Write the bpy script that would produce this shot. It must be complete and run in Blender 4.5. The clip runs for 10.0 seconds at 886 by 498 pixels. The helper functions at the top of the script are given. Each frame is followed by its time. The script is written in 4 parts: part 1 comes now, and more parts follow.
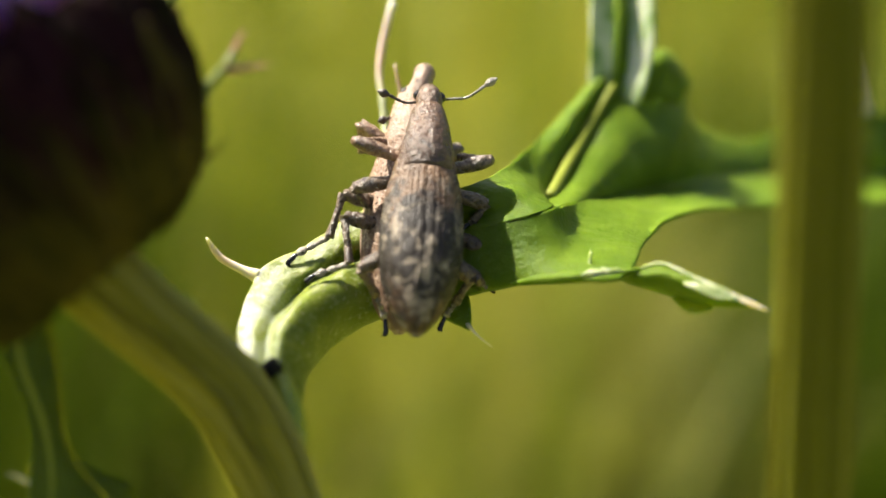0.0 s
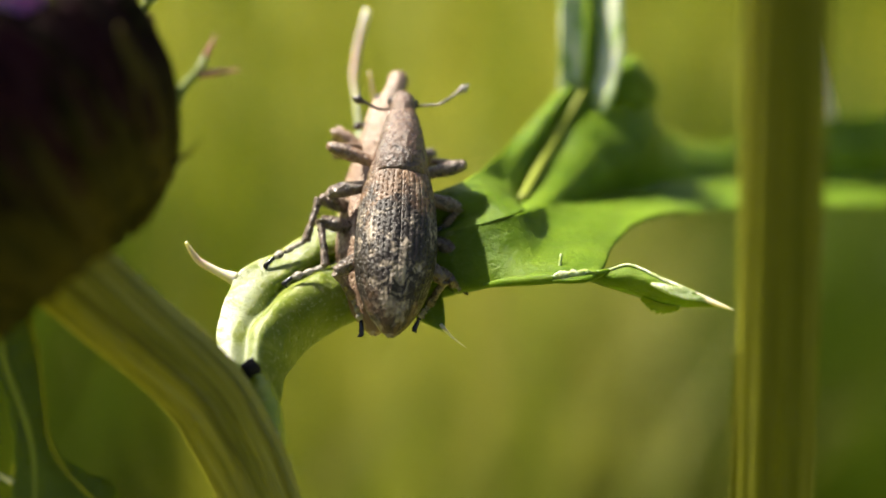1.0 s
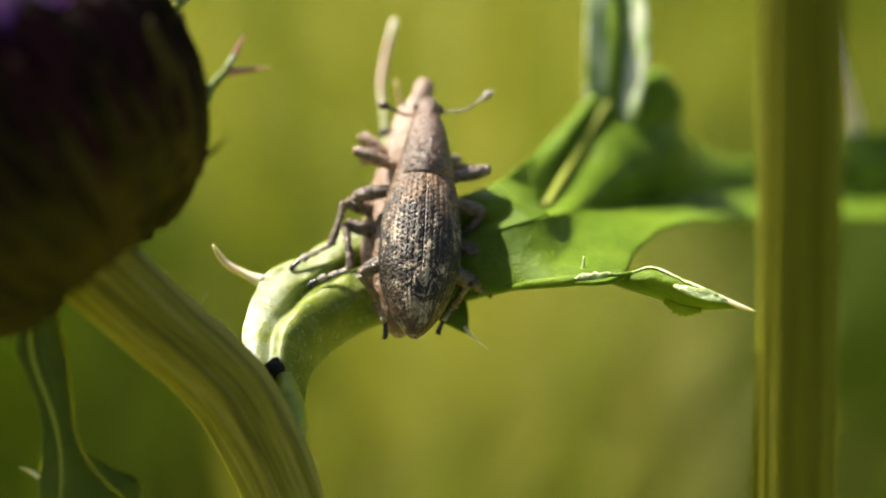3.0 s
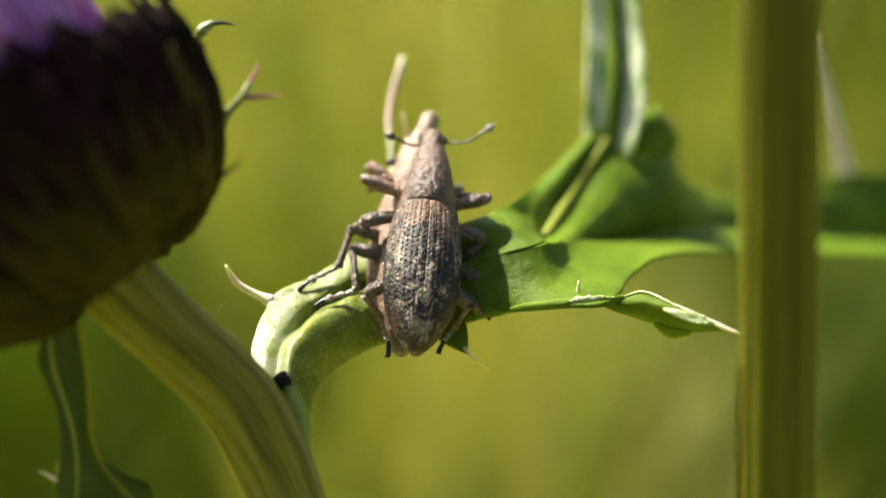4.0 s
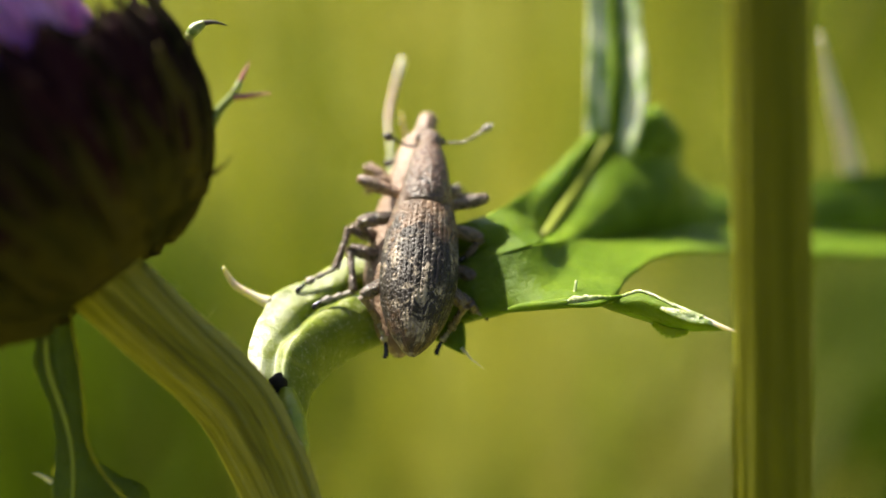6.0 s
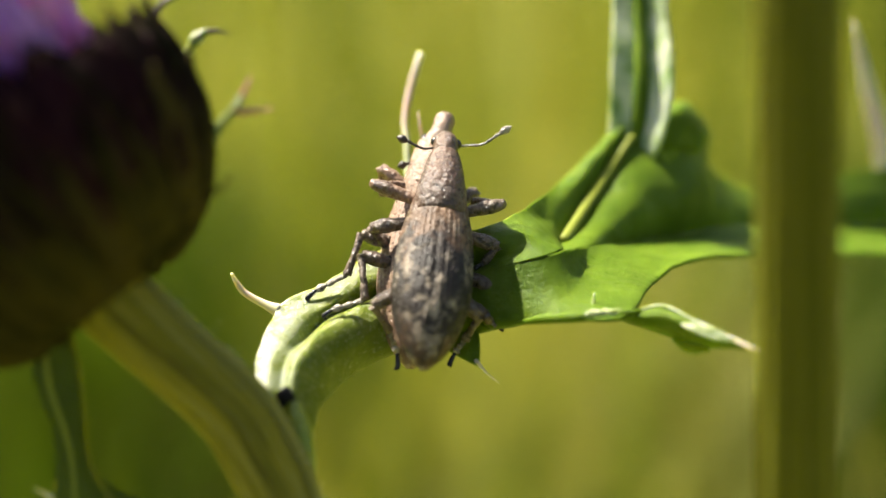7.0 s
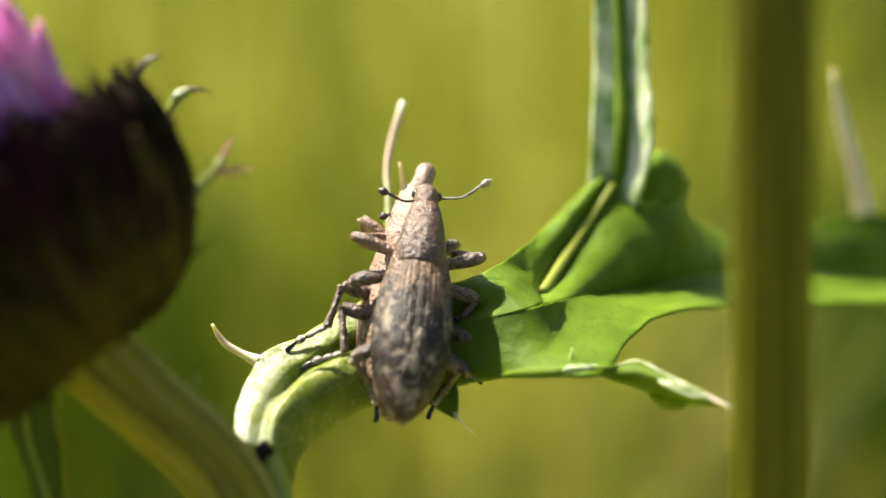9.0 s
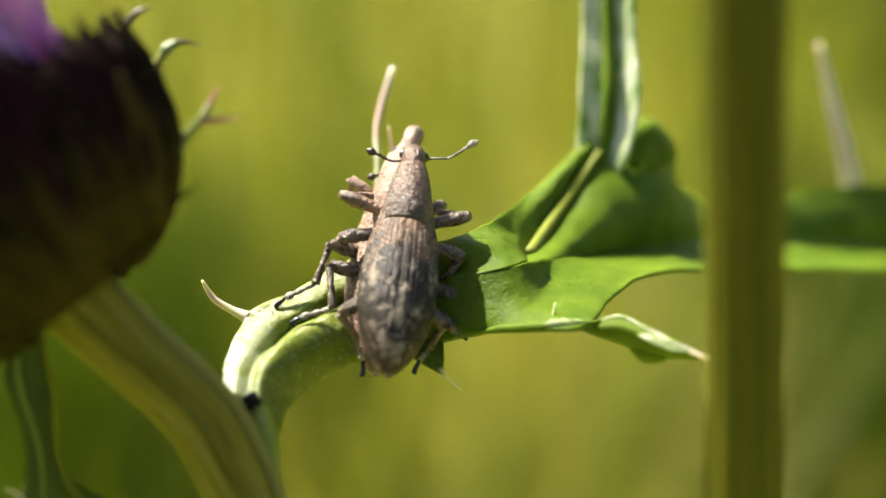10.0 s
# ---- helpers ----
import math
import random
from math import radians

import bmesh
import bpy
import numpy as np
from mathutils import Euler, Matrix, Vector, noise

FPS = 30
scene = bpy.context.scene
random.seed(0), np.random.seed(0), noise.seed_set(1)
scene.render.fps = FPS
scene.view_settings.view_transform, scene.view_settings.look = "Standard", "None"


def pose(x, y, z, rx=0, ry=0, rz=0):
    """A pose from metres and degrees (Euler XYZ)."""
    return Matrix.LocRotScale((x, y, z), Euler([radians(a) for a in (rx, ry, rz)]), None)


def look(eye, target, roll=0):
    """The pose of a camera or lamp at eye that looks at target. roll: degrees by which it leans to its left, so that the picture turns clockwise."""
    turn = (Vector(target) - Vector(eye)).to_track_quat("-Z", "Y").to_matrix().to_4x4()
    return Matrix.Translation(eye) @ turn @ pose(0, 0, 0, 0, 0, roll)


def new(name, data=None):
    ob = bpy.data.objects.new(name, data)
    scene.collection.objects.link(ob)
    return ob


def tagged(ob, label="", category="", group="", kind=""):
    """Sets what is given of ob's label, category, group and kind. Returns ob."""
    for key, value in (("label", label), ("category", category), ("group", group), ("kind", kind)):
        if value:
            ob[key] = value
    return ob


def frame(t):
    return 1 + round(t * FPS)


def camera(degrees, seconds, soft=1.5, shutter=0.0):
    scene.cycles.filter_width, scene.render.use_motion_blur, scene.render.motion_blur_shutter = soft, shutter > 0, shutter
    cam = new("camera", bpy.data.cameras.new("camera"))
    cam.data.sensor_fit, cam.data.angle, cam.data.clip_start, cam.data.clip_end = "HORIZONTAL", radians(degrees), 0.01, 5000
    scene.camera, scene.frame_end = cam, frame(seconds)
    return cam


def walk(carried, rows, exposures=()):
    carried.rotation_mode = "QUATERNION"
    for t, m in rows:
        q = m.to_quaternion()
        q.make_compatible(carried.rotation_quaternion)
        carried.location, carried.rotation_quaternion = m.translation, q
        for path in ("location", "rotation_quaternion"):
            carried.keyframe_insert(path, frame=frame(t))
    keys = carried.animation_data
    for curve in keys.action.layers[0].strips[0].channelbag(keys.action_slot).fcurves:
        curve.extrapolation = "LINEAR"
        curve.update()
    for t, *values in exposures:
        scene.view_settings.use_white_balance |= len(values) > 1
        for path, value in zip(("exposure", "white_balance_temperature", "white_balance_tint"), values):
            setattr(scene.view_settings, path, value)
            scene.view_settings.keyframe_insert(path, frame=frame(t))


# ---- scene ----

# Lengths of the plants and insects are written in millimetres in the plant's own axes:
# x to the side, d away from the viewer, h up along the leaning plant. PLANT lays them into the world.
LEAN = 25.0
MM = 0.001
PLANT = Matrix.Translation((0, 0, 0.55)) @ Matrix.Rotation(radians(-LEAN), 4, "X")

# ---- camera and its walk ----
cam = camera(36.0, 10.0, soft=1.5)
cam.data.dof.use_dof = True
cam.data.dof.aperture_fstop = 22.0
focus = new("focus_mark")
cam.data.dof.focus_object = focus

PATH = [
    (0.0, (-1.85, -49.44, 2.70), (-1.85, 0.44, -0.78), -0.26),
    (0.5, (-1.93, -49.55, 2.35), (-1.23, 0.33, -1.04), -1.10),
    (1.0, (-1.88, -50.66, 2.68), (-0.90, -0.78, -0.60), -0.41),
    (1.5, (-1.94, -50.43, 2.21), (-1.28, -0.49, -0.27), -0.98),
    (2.0, (-1.16, -51.07, 2.50), (-1.20, -1.14, -0.18), -0.79),
    (2.5, (-1.61, -51.18, 1.96), (-1.70, -1.24, -0.42), -0.78),
    (3.8, (-0.85, -52.62, 0.56), (-1.85, -2.63, 0.11), 0.55),
    (4.0, (-0.98, -53.62, 0.42), (-1.80, -3.63, 0.42), 0.49),
    (4.5, (0.00, -54.84, 0.00), (-0.00, -4.84, 0.00), -0.00),
    (5.0, (0.79, -55.17, -0.40), (0.03, -5.17, -0.28), 0.68),
    (5.5, (-0.19, -54.41, 0.23), (-1.30, -4.42, 0.44), 0.89),
    (6.0, (0.02, -53.47, 0.33), (-1.64, -3.49, 0.43), 0.13),
    (6.2, (-0.58, -52.93, 1.69), (-2.16, -2.96, 0.95), 0.89),
    (7.3, (0.99, -51.18, 2.63), (-2.07, -1.30, 0.94), 0.53),
    (7.5, (1.05, -51.06, 3.71), (-1.88, -1.18, 1.87), 0.80),
    (8.0, (1.12, -51.39, 3.83), (-2.26, -1.53, 2.15), 1.59),
    (8.5, (1.06, -51.51, 3.51), (-1.88, -1.62, 1.97), 0.54),
    (9.0, (0.84, -52.10, 3.70), (-1.48, -2.16, 2.81), 1.15),
    (9.5, (1.15, -52.44, 2.74), (-1.22, -2.50, 1.90), 0.75),
    (10.0, (1.64, -52.96, 2.18), (-0.86, -3.03, 1.22), 1.32),
]
walk(cam, [(t, PLANT @ look(Vector(eye) * MM, Vector(target) * MM, roll)) for t, eye, target, roll in PATH],
     exposures=[(0.0, 1.43), (2.5, 1.4), (5.0, 1.4), (7.5, 1.5), (10.0, 1.5)])

# how deep in the plant the lens is focused, in millimetres away from the viewer
FOCUS = [(0.0, 0.9), (0.5, -0.4), (1.0, -1.6), (2.0, -2.7), (2.5, -3.1), (3.8, -2.0), (4.0, -2.0), (4.5, -4.2), (5.0, -4.6), (5.5, -4.0), (6.0, -2.8), (6.2, -2.4), (7.3, 1.3), (8.0, 1.3), (9.0, 1.1), (10.0, 0.8)]

# ---- sky and sun ----
SUN_WAY = Vector((-0.50, 0.09, 0.86)).normalized()  # towards the sun, in the plant's axes
sun_dir = (PLANT.to_3x3() @ SUN_WAY).normalized()
world = bpy.data.worlds.new("sky")
scene.world = world
world.use_nodes = True
wn = world.node_tree
sky = wn.nodes.new("ShaderNodeTexSky")
sky.sky_type, sky.sun_disc = "NISHITA", False
sky.sun_elevation = math.asin(sun_dir.z)
sky.sun_rotation = math.atan2(sun_dir.x, sun_dir.y)
sky.dust_density, sky.ozone_density = 3.0, 0.6
wn.links.new(sky.outputs[0], wn.nodes["Background"].inputs[0])
wn.nodes["Background"].inputs[1].default_value = 0.055
sun = new("sun", bpy.data.lights.new("sun", "SUN"))
sun.data.energy, sun.data.angle, sun.data.color = 5.5, radians(0.53), (1.0, 0.925, 0.78)
sun.matrix_world = look(sun_dir * 5, (0, 0, 0))


# ---- materials ----
class Mat:
    """A node material with a few short hands."""

    def __init__(self, name):
        self.m = bpy.data.materials.new(name)
        self.m.use_nodes = True
        self.n, self.l = self.m.node_tree.nodes, self.m.node_tree.links
        self.b = self.n["Principled BSDF"]
        self.tc = self.n.new("ShaderNodeTexCoord")

    def node(self, kind, **sets):
        nd = self.n.new(kind)
        for k, v in sets.items():
            nd.inputs[k].default_value = v
        return nd

    def vec(self, scale=(1, 1, 1), out="Object"):
        mp = self.node("ShaderNodeMapping")
        mp.inputs["Scale"].default_value = scale
        self.l.new(self.tc.outputs[out], mp.inputs[0])
        return mp.outputs[0]

    def noise(self, scale, detail=4, rough=0.6, stretch=(1, 1, 1), distort=0.0):
        nd = self.node("ShaderNodeTexNoise", Scale=scale, Detail=detail, Roughness=rough, Distortion=distort)
        self.l.new(self.vec(stretch), nd.inputs["Vector"])
        return nd.outputs["Fac"]

    def ramp(self, fac, stops):
        nd = self.n.new("ShaderNodeValToRGB")
        els = nd.color_ramp.elements
        while len(els) < len(stops):
            els.new(0.5)
        for e, (p, c) in zip(els, stops):
            e.position, e.color = p, (*c, 1)
        self.l.new(fac, nd.inputs[0])
        return nd.outputs[0]

    def mix(self, fac, a, b, mode="MIX"):
        nd = self.n.new("ShaderNodeMix")
        nd.data_type, nd.blend_type = "RGBA", mode
        for slot, v in ((0, fac), (6, a), (7, b)):
            if isinstance(v, (int, float)):
                nd.inputs[slot].default_value = v
            elif isinstance(v, tuple):
                nd.inputs[slot].default_value = (*v, 1)
            else:
                self.l.new(v, nd.inputs[slot])
        return nd.outputs[2]

    def math(self, op, a, b=0.0, clamp=False):
        nd = self.n.new("ShaderNodeMath")
        nd.operation, nd.use_clamp = op, clamp
        for i, v in enumerate((a, b)):
            if isinstance(v, (int, float)):
                nd.inputs[i].default_value = v
            else:
                self.l.new(v, nd.inputs[i])
        return nd.outputs[0]

    def axis(self, which, lo, hi, out="Object"):
        """0 to 1 along one axis of the thing's own space."""
        sp = self.n.new("ShaderNodeSeparateXYZ")
        self.l.new(self.tc.outputs[out], sp.inputs[0])
        mr = self.n.new("ShaderNodeMapRange")
        self.l.new(sp.outputs[which], mr.inputs[0])
        mr.inputs[1].default_value, mr.inputs[2].default_value = lo, hi
        return mr.outputs[0]

    def color(self, out):
        if isinstance(out, tuple):
            self.b.inputs["Base Color"].default_value = (*out, 1)
        else:
            self.l.new(out, self.b.inputs["Base Color"])
        self.col = out
        return self

    def gloss(self, rough, spec=0.5):
        if isinstance(rough, float):
            self.b.inputs["Roughness"].default_value = rough
        else:
            self.l.new(rough, self.b.inputs["Roughness"])
        self.b.inputs["Specular IOR Level"].default_value = spec
        return self

    def bump(self, height, strength, distance):
        nd = self.node("ShaderNodeBump", Strength=strength, Distance=distance)
        self.l.new(height, nd.inputs["Height"])
        self.l.new(nd.outputs[0], self.b.inputs["Normal"])
        return self

    def flesh(self, share, depth):
        """Light enters, scatters and leaves again, as in leaves and stems; depth in millimetres."""
        self.b.inputs["Subsurface Weight"].default_value = share
        self.b.inputs["Subsurface Radius"].default_value = (1.0, 1.0, 0.35)
        self.b.inputs["Subsurface Scale"].default_value = depth * MM
        return self

    def thin(self, share, tint=(1.0, 1.0, 0.6)):
        """Lets light through a single sheet, as blades of grass do."""
        tr = self.node("ShaderNodeBsdfTranslucent")
        self.l.new(self.mix(1.0, self.col, tint, "MULTIPLY"), tr.inputs[0])
        mx = self.n.new("ShaderNodeMixShader")
        mx.inputs[0].default_value = share
        self.l.new(self.b.outputs[0], mx.inputs[1])
        self.l.new(tr.outputs[0], mx.inputs[2])
        self.l.new(mx.outputs[0], self.n["Material Output"].inputs[0])
        return self


def leaf_material(name, clasping):
    """Deep green in the blade; pale, frosted and yellowish towards a clasping base, its white sheen painted in."""
    k = Mat(name)
    big = k.noise(350, 3)
    fine = k.noise(2500, 5, 0.7)
    c = k.ramp(big, [(0.3, (0.054, 0.11, 0.007)), (0.55, (0.1, 0.168, 0.012)), (0.75, (0.16, 0.24, 0.026))])
    c = k.mix(k.math("MULTIPLY", fine, 0.35), c, (0.18, 0.25, 0.025))
    if clasping:
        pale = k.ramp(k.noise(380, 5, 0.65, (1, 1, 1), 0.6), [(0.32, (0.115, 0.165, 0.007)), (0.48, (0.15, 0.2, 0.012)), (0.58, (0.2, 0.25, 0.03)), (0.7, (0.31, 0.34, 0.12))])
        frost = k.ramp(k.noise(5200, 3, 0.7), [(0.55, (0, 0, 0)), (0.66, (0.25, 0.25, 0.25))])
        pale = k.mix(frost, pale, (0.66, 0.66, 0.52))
        # waxy outer wing, with its white sheen put into the colour
        wax_sheen = k.math("MULTIPLY", k.axis(0, -0.0016, -0.0036), k.ramp(k.noise(1100, 5, 0.75, (1, 1, 1), 0.5), [(0.4, (0, 0, 0)), (0.56, (0.8, 0.8, 0.8))]))
        pale = k.mix(wax_sheen, pale, (0.6, 0.62, 0.5))
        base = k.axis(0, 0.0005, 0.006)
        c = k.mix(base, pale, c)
        k.l.new(k.ramp(base, [(0.0, (0.5, 0.5, 0.5)), (1.0, (0.07, 0.07, 0.07))]), k.b.inputs["Specular IOR Level"])
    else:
        # darker copy for the small leaf, its shade mixed into the green
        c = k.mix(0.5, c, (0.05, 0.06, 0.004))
    k.color(c).gloss(k.ramp(fine, [(0.3, (0.24, 0.24, 0.24)), (0.7, (0.45, 0.45, 0.45))]), 0.2).bump(k.math("ADD", fine, k.noise(900, 3, 0.6, (1, 1, 1), 0.6)), 0.5, 0.0002)
    k.flesh(1.0, 0.35)
    return k.thin(0.18, (1.3, 1.25, 0.5)).m


def midrib_material():
    k = Mat("midrib")
    c = k.ramp(k.noise(600, 4), [(0.3, (0.18, 0.24, 0.012)), (0.7, (0.3, 0.33, 0.04))])
    k.color(c).gloss(0.35, 0.55).bump(k.noise(3000, 4), 0.3, 0.0001)
    return k.flesh(1.0, 0.3).m


def stem_material(name, dark):
    """Streaks that run along the stem, by the direction stored with it."""
    k = Mat(name)
    at = k.n.new("ShaderNodeAttribute")
    at.attribute_name = "along"

    def streaks(scale, stretch, detail=4):
        mp = k.node("ShaderNodeMapping")
        mp.inputs["Scale"].default_value = (1, 1, stretch)
        k.l.new(at.outputs["Vector"], mp.inputs[0])
        nd = k.node("ShaderNodeTexNoise", Scale=scale, Detail=detail, Roughness=0.6)
        k.l.new(mp.outputs[0], nd.inputs["Vector"])
        return nd.outputs["Fac"]

    c = k.ramp(streaks(1900, 0.015, 5), [(0.34, (0.15, 0.145, 0.008)), (0.48, (0.29, 0.26, 0.018)), (0.6, (0.33, 0.29, 0.03)), (0.72, (0.42, 0.38, 0.09))])
    c = k.mix(k.ramp(streaks(2600, 0.035, 3), [(0.38, (0.6, 0.6, 0.6)), (0.47, (0, 0, 0))]), c, (0.05, 0.05, 0.003))
    fibre = streaks(8000, 0.03, 4)
    c = k.mix(k.ramp(fibre, [(0.52, (0, 0, 0)), (0.68, (0.5, 0.5, 0.5))]), c, (0.42, 0.4, 0.15))
    c = k.mix(k.ramp(fibre, [(0.34, (0.6, 0.6, 0.6)), (0.46, (0, 0, 0))]), c, (0.035, 0.04, 0.003))
    c = k.mix(dark, c, (0.08, 0.092, 0.003)) if dark > 0 else k.mix(-dark, c, (0.45, 0.45, 0.22))
    c = k.mix(k.math("MULTIPLY", streaks(2600, 0.3), 0.35), c, (0.06, 0.06, 0.01))
    k.color(c).gloss(0.55, 0.15).bump(streaks(5000, 0.08, 5), 0.8, 0.0002)
    return k.flesh(0.9, 0.6).m


def frost_gloss_material():
    k = Mat("frosted_glossy_leaf")
    # pale frost; the same whites also serve as painted gloss and glare
    c = k.ramp(k.noise(1600, 4, 0.7), [(0.34, (0.12, 0.19, 0.03)), (0.5, (0.24, 0.3, 0.11)), (0.62, (0.58, 0.6, 0.45))])
    k.color(c).gloss(0.3, 0.55).bump(k.noise(4000, 4), 0.7, 0.0002)
    return k.flesh(1.0, 0.2).m


def spine_material():
    k = Mat("spine")
    c = k.ramp(k.noise(500, 3), [(0.35, (0.66, 0.64, 0.46)), (0.65, (0.62, 0.52, 0.42))])
    k.color(c).gloss(0.35, 0.5)
    return k.flesh(1.0, 0.25).m


def tall_spine_material():
    """Green at the foot, flushed pink half way up, whitish at the tip."""
    k = Mat("tall_spine")
    c = k.ramp(k.axis(2, 0.5500, 0.5545), [(0.0, (0.15, 0.21, 0.04)), (0.4, (0.22, 0.24, 0.08)), (0.62, (0.33, 0.19, 0.13)), (0.85, (0.42, 0.32, 0.24)), (1.0, (0.62, 0.59, 0.47))])
    k.color(k.mix(k.math("MULTIPLY", k.noise(2500, 3), 0.3), c, (0.5, 0.5, 0.4))).gloss(0.4, 0.5)
    return k.flesh(1.0, 0.25).m


def pale_lobe_material():
    k = Mat("pale_lobe")
    # the whitish stops carry the sky's sheen on the lobe as colour
    c = k.ramp(k.noise(800, 4, 0.6, (1, 1, 0.4)), [(0.34, (0.13, 0.24, 0.05)), (0.48, (0.38, 0.46, 0.24)), (0.64, (0.6, 0.63, 0.48))])
    c = k.mix(k.axis(2, 0.5486, 0.5512), (0.12, 0.22, 0.01), c)
    k.color(c).gloss(0.6, 0.2).bump(k.noise(2000, 4), 0.4, 0.00015)
    return k.flesh(0.7, 0.25).m


def bract_material(name, stops):
    k = Mat(name)
    info = k.n.new("ShaderNodeObjectInfo")
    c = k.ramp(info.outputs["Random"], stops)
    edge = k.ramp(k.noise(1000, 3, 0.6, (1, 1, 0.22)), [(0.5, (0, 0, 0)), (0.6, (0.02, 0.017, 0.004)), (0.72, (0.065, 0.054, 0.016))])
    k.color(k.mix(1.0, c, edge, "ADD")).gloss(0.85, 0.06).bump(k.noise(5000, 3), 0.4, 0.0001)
    return k.m


def floret_material():
    k = Mat("floret")
    c = k.ramp(k.noise(700, 3), [(0.3, (0.48, 0.11, 0.44)), (0.7, (0.76, 0.4, 0.68))])
    k.color(c).gloss(0.5, 0.3)
    return k.flesh(1.0, 0.25).m


def scale_material(name, dull, warm, light, relief=1.0):
    """The rough, mottled coat of a weevil: brown cuticle, pale scales, dark pits."""
    k = Mat(name)
    blotch = k.noise(520, 4, 0.65, (1.0, 0.8, 1.0), 0.6)
    scales = k.noise(5200, 4, 0.75, (1.0, 0.8, 1.0))
    pits = k.noise(3600, 2, 0.6)
    c = k.ramp(blotch, [(0.34, dull), (0.48, warm), (0.66, light)])
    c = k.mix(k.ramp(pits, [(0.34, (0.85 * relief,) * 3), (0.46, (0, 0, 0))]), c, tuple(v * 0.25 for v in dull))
    c = k.mix(k.ramp(scales, [(0.56, (0, 0, 0)), (0.7, (0.4, 0.4, 0.4))]), c, tuple(min(0.7, v * 2.0 + 0.04) for v in light))
    k.color(c).gloss(k.ramp(scales, [(0.35, (0.2, 0.2, 0.2)), (0.65, (0.42, 0.42, 0.42))]), 0.75)
    k.bump(k.math("ADD", pits, scales), relief, 0.00014)
    return k.m


def wing_case_material(name, dark):
    """Tan towards the shoulders, black blotches round the middle, white dashes on the ridges, dark pits. A shadow over
    middle and rear is put into the colour.
    """
    k = Mat(name)
    along = k.axis(1, 0.0, 0.007)
    marks = []
    for name in ("pit", "ridge"):
        at = k.n.new("ShaderNodeAttribute")
        at.attribute_name = name
        marks.append(at.outputs["Fac"])
    c = k.ramp(k.noise(900, 4, 0.65, (1.0, 0.8, 1.0), 0.5), [(0.34, (0.04, 0.022, 0.012)), (0.48, (0.11, 0.06, 0.031)), (0.64, (0.23, 0.135, 0.075))])
    # black saddle marking, widened by the shadow painted across the back
    saddle_shade = k.ramp(along, [(0.02, (0.06, 0.06, 0.06)), (0.2, (0.15, 0.15, 0.15)), (0.45, (0.26, 0.26, 0.26)), (0.62, (0.2, 0.2, 0.2)), (0.84, (0.02, 0.02, 0.02))])
    spread = k.math("ADD", k.noise(620, 4, 0.65, (1.0, 0.75, 1.0), 0.8), saddle_shade)
    black = k.ramp(spread, [(0.54, (0, 0, 0)), (0.62, (0.96, 0.96, 0.96))])
    # rear half darkened: a cast shadow put into the base colour
    c = k.mix(k.ramp(along, [(0.1, (0.3, 0.3, 0.3)), (0.3, (0.45, 0.45, 0.45)), (0.5, (0.5, 0.5, 0.5)), (0.7, (0, 0, 0))]), c, (0.022, 0.014, 0.01))
    c = k.mix(k.math("MULTIPLY", black, dark), c, (0.012, 0.008, 0.006))
    c = k.mix((1.0 - dark) * 0.7, c, (0.3, 0.19, 0.125))
    tufts = k.ramp(k.noise(1900, 5, 0.75, (1.0, 0.8, 1.0), 0.6), [(0.5, (0, 0, 0)), (0.58, (0.9, 0.9, 0.9))])
    share = k.math("MULTIPLY", k.ramp(along, [(0.08, (0.6, 0.6, 0.6)), (0.45, (0.7, 0.7, 0.7)), (0.72, (0.3, 0.3, 0.3))]), k.ramp(k.noise(800, 3, 0.6, (1, 1, 1), 1.0), [(0.44, (0.08, 0.08, 0.08)), (0.53, (1, 1, 1))]))
    c = k.mix(k.math("MULTIPLY", k.math("MULTIPLY", tufts, k.math("ADD", k.math("MULTIPLY", marks[1], 0.3), 0.7)), share), c, (0.62, 0.51, 0.38))
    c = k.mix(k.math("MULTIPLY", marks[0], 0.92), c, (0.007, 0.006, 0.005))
    grain = k.noise(6500, 3, 0.7)
    k.color(c).gloss(k.ramp(grain, [(0.35, (0.3, 0.3, 0.3)), (0.65, (0.58, 0.58, 0.58))]), 0.38)
    k.bump(grain, 0.9, 0.00008)
    return k.m


def plain_material(name, color, rough, spec=0.5, grain=4000, amount=0.35):
    k = Mat(name)
    c = k.mix(k.math("MULTIPLY", k.noise(grain, 4, 0.7), amount), color, tuple(min(1, v * 2.2 + 0.02) for v in color))
    k.color(c).gloss(rough, spec).bump(k.noise(grain * 2, 3), 0.3, 0.00005)
    return k.m


def ground_material():
    k = Mat("meadow_floor")
    c = k.ramp(k.noise(1.7, 5, 0.6), [(0.3, (0.06303, 0.084, 0.0074)), (0.5, (0.1432, 0.160, 0.0131)), (0.62, (0.2139, 0.197, 0.0234)), (0.75, (0.1156, 0.160, 0.0131))])
    c = k.mix(k.math("MULTIPLY", k.noise(14, 4), 0.6), c, (0.26, 0.25, 0.04))
    k.color(c).gloss(0.9, 0.2)
    return k.m


def grass_material(name, stops):
    k = Mat(name)
    geo = k.n.new("ShaderNodeNewGeometry")
    c = k.ramp(geo.outputs["Random Per Island"], stops)
    k.color(c).gloss(0.5, 0.3)
    return k.thin(0.4, (1.2, 1.1, 0.5)).m


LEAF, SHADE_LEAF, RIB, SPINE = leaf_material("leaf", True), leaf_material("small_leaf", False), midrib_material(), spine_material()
# darker copy: the upright stem's shade is mixed into its colour
STEM, DARK_STEM = stem_material("stem", 0.0), stem_material("dark_stem", 0.8)
RIDGE = stem_material("stem_ridge", -0.25)
STEM_EDGE = plain_material("stem_edge", (0.1, 0.1, 0.006), 0.6, 0.15, 1500)
TALL = tall_spine_material()
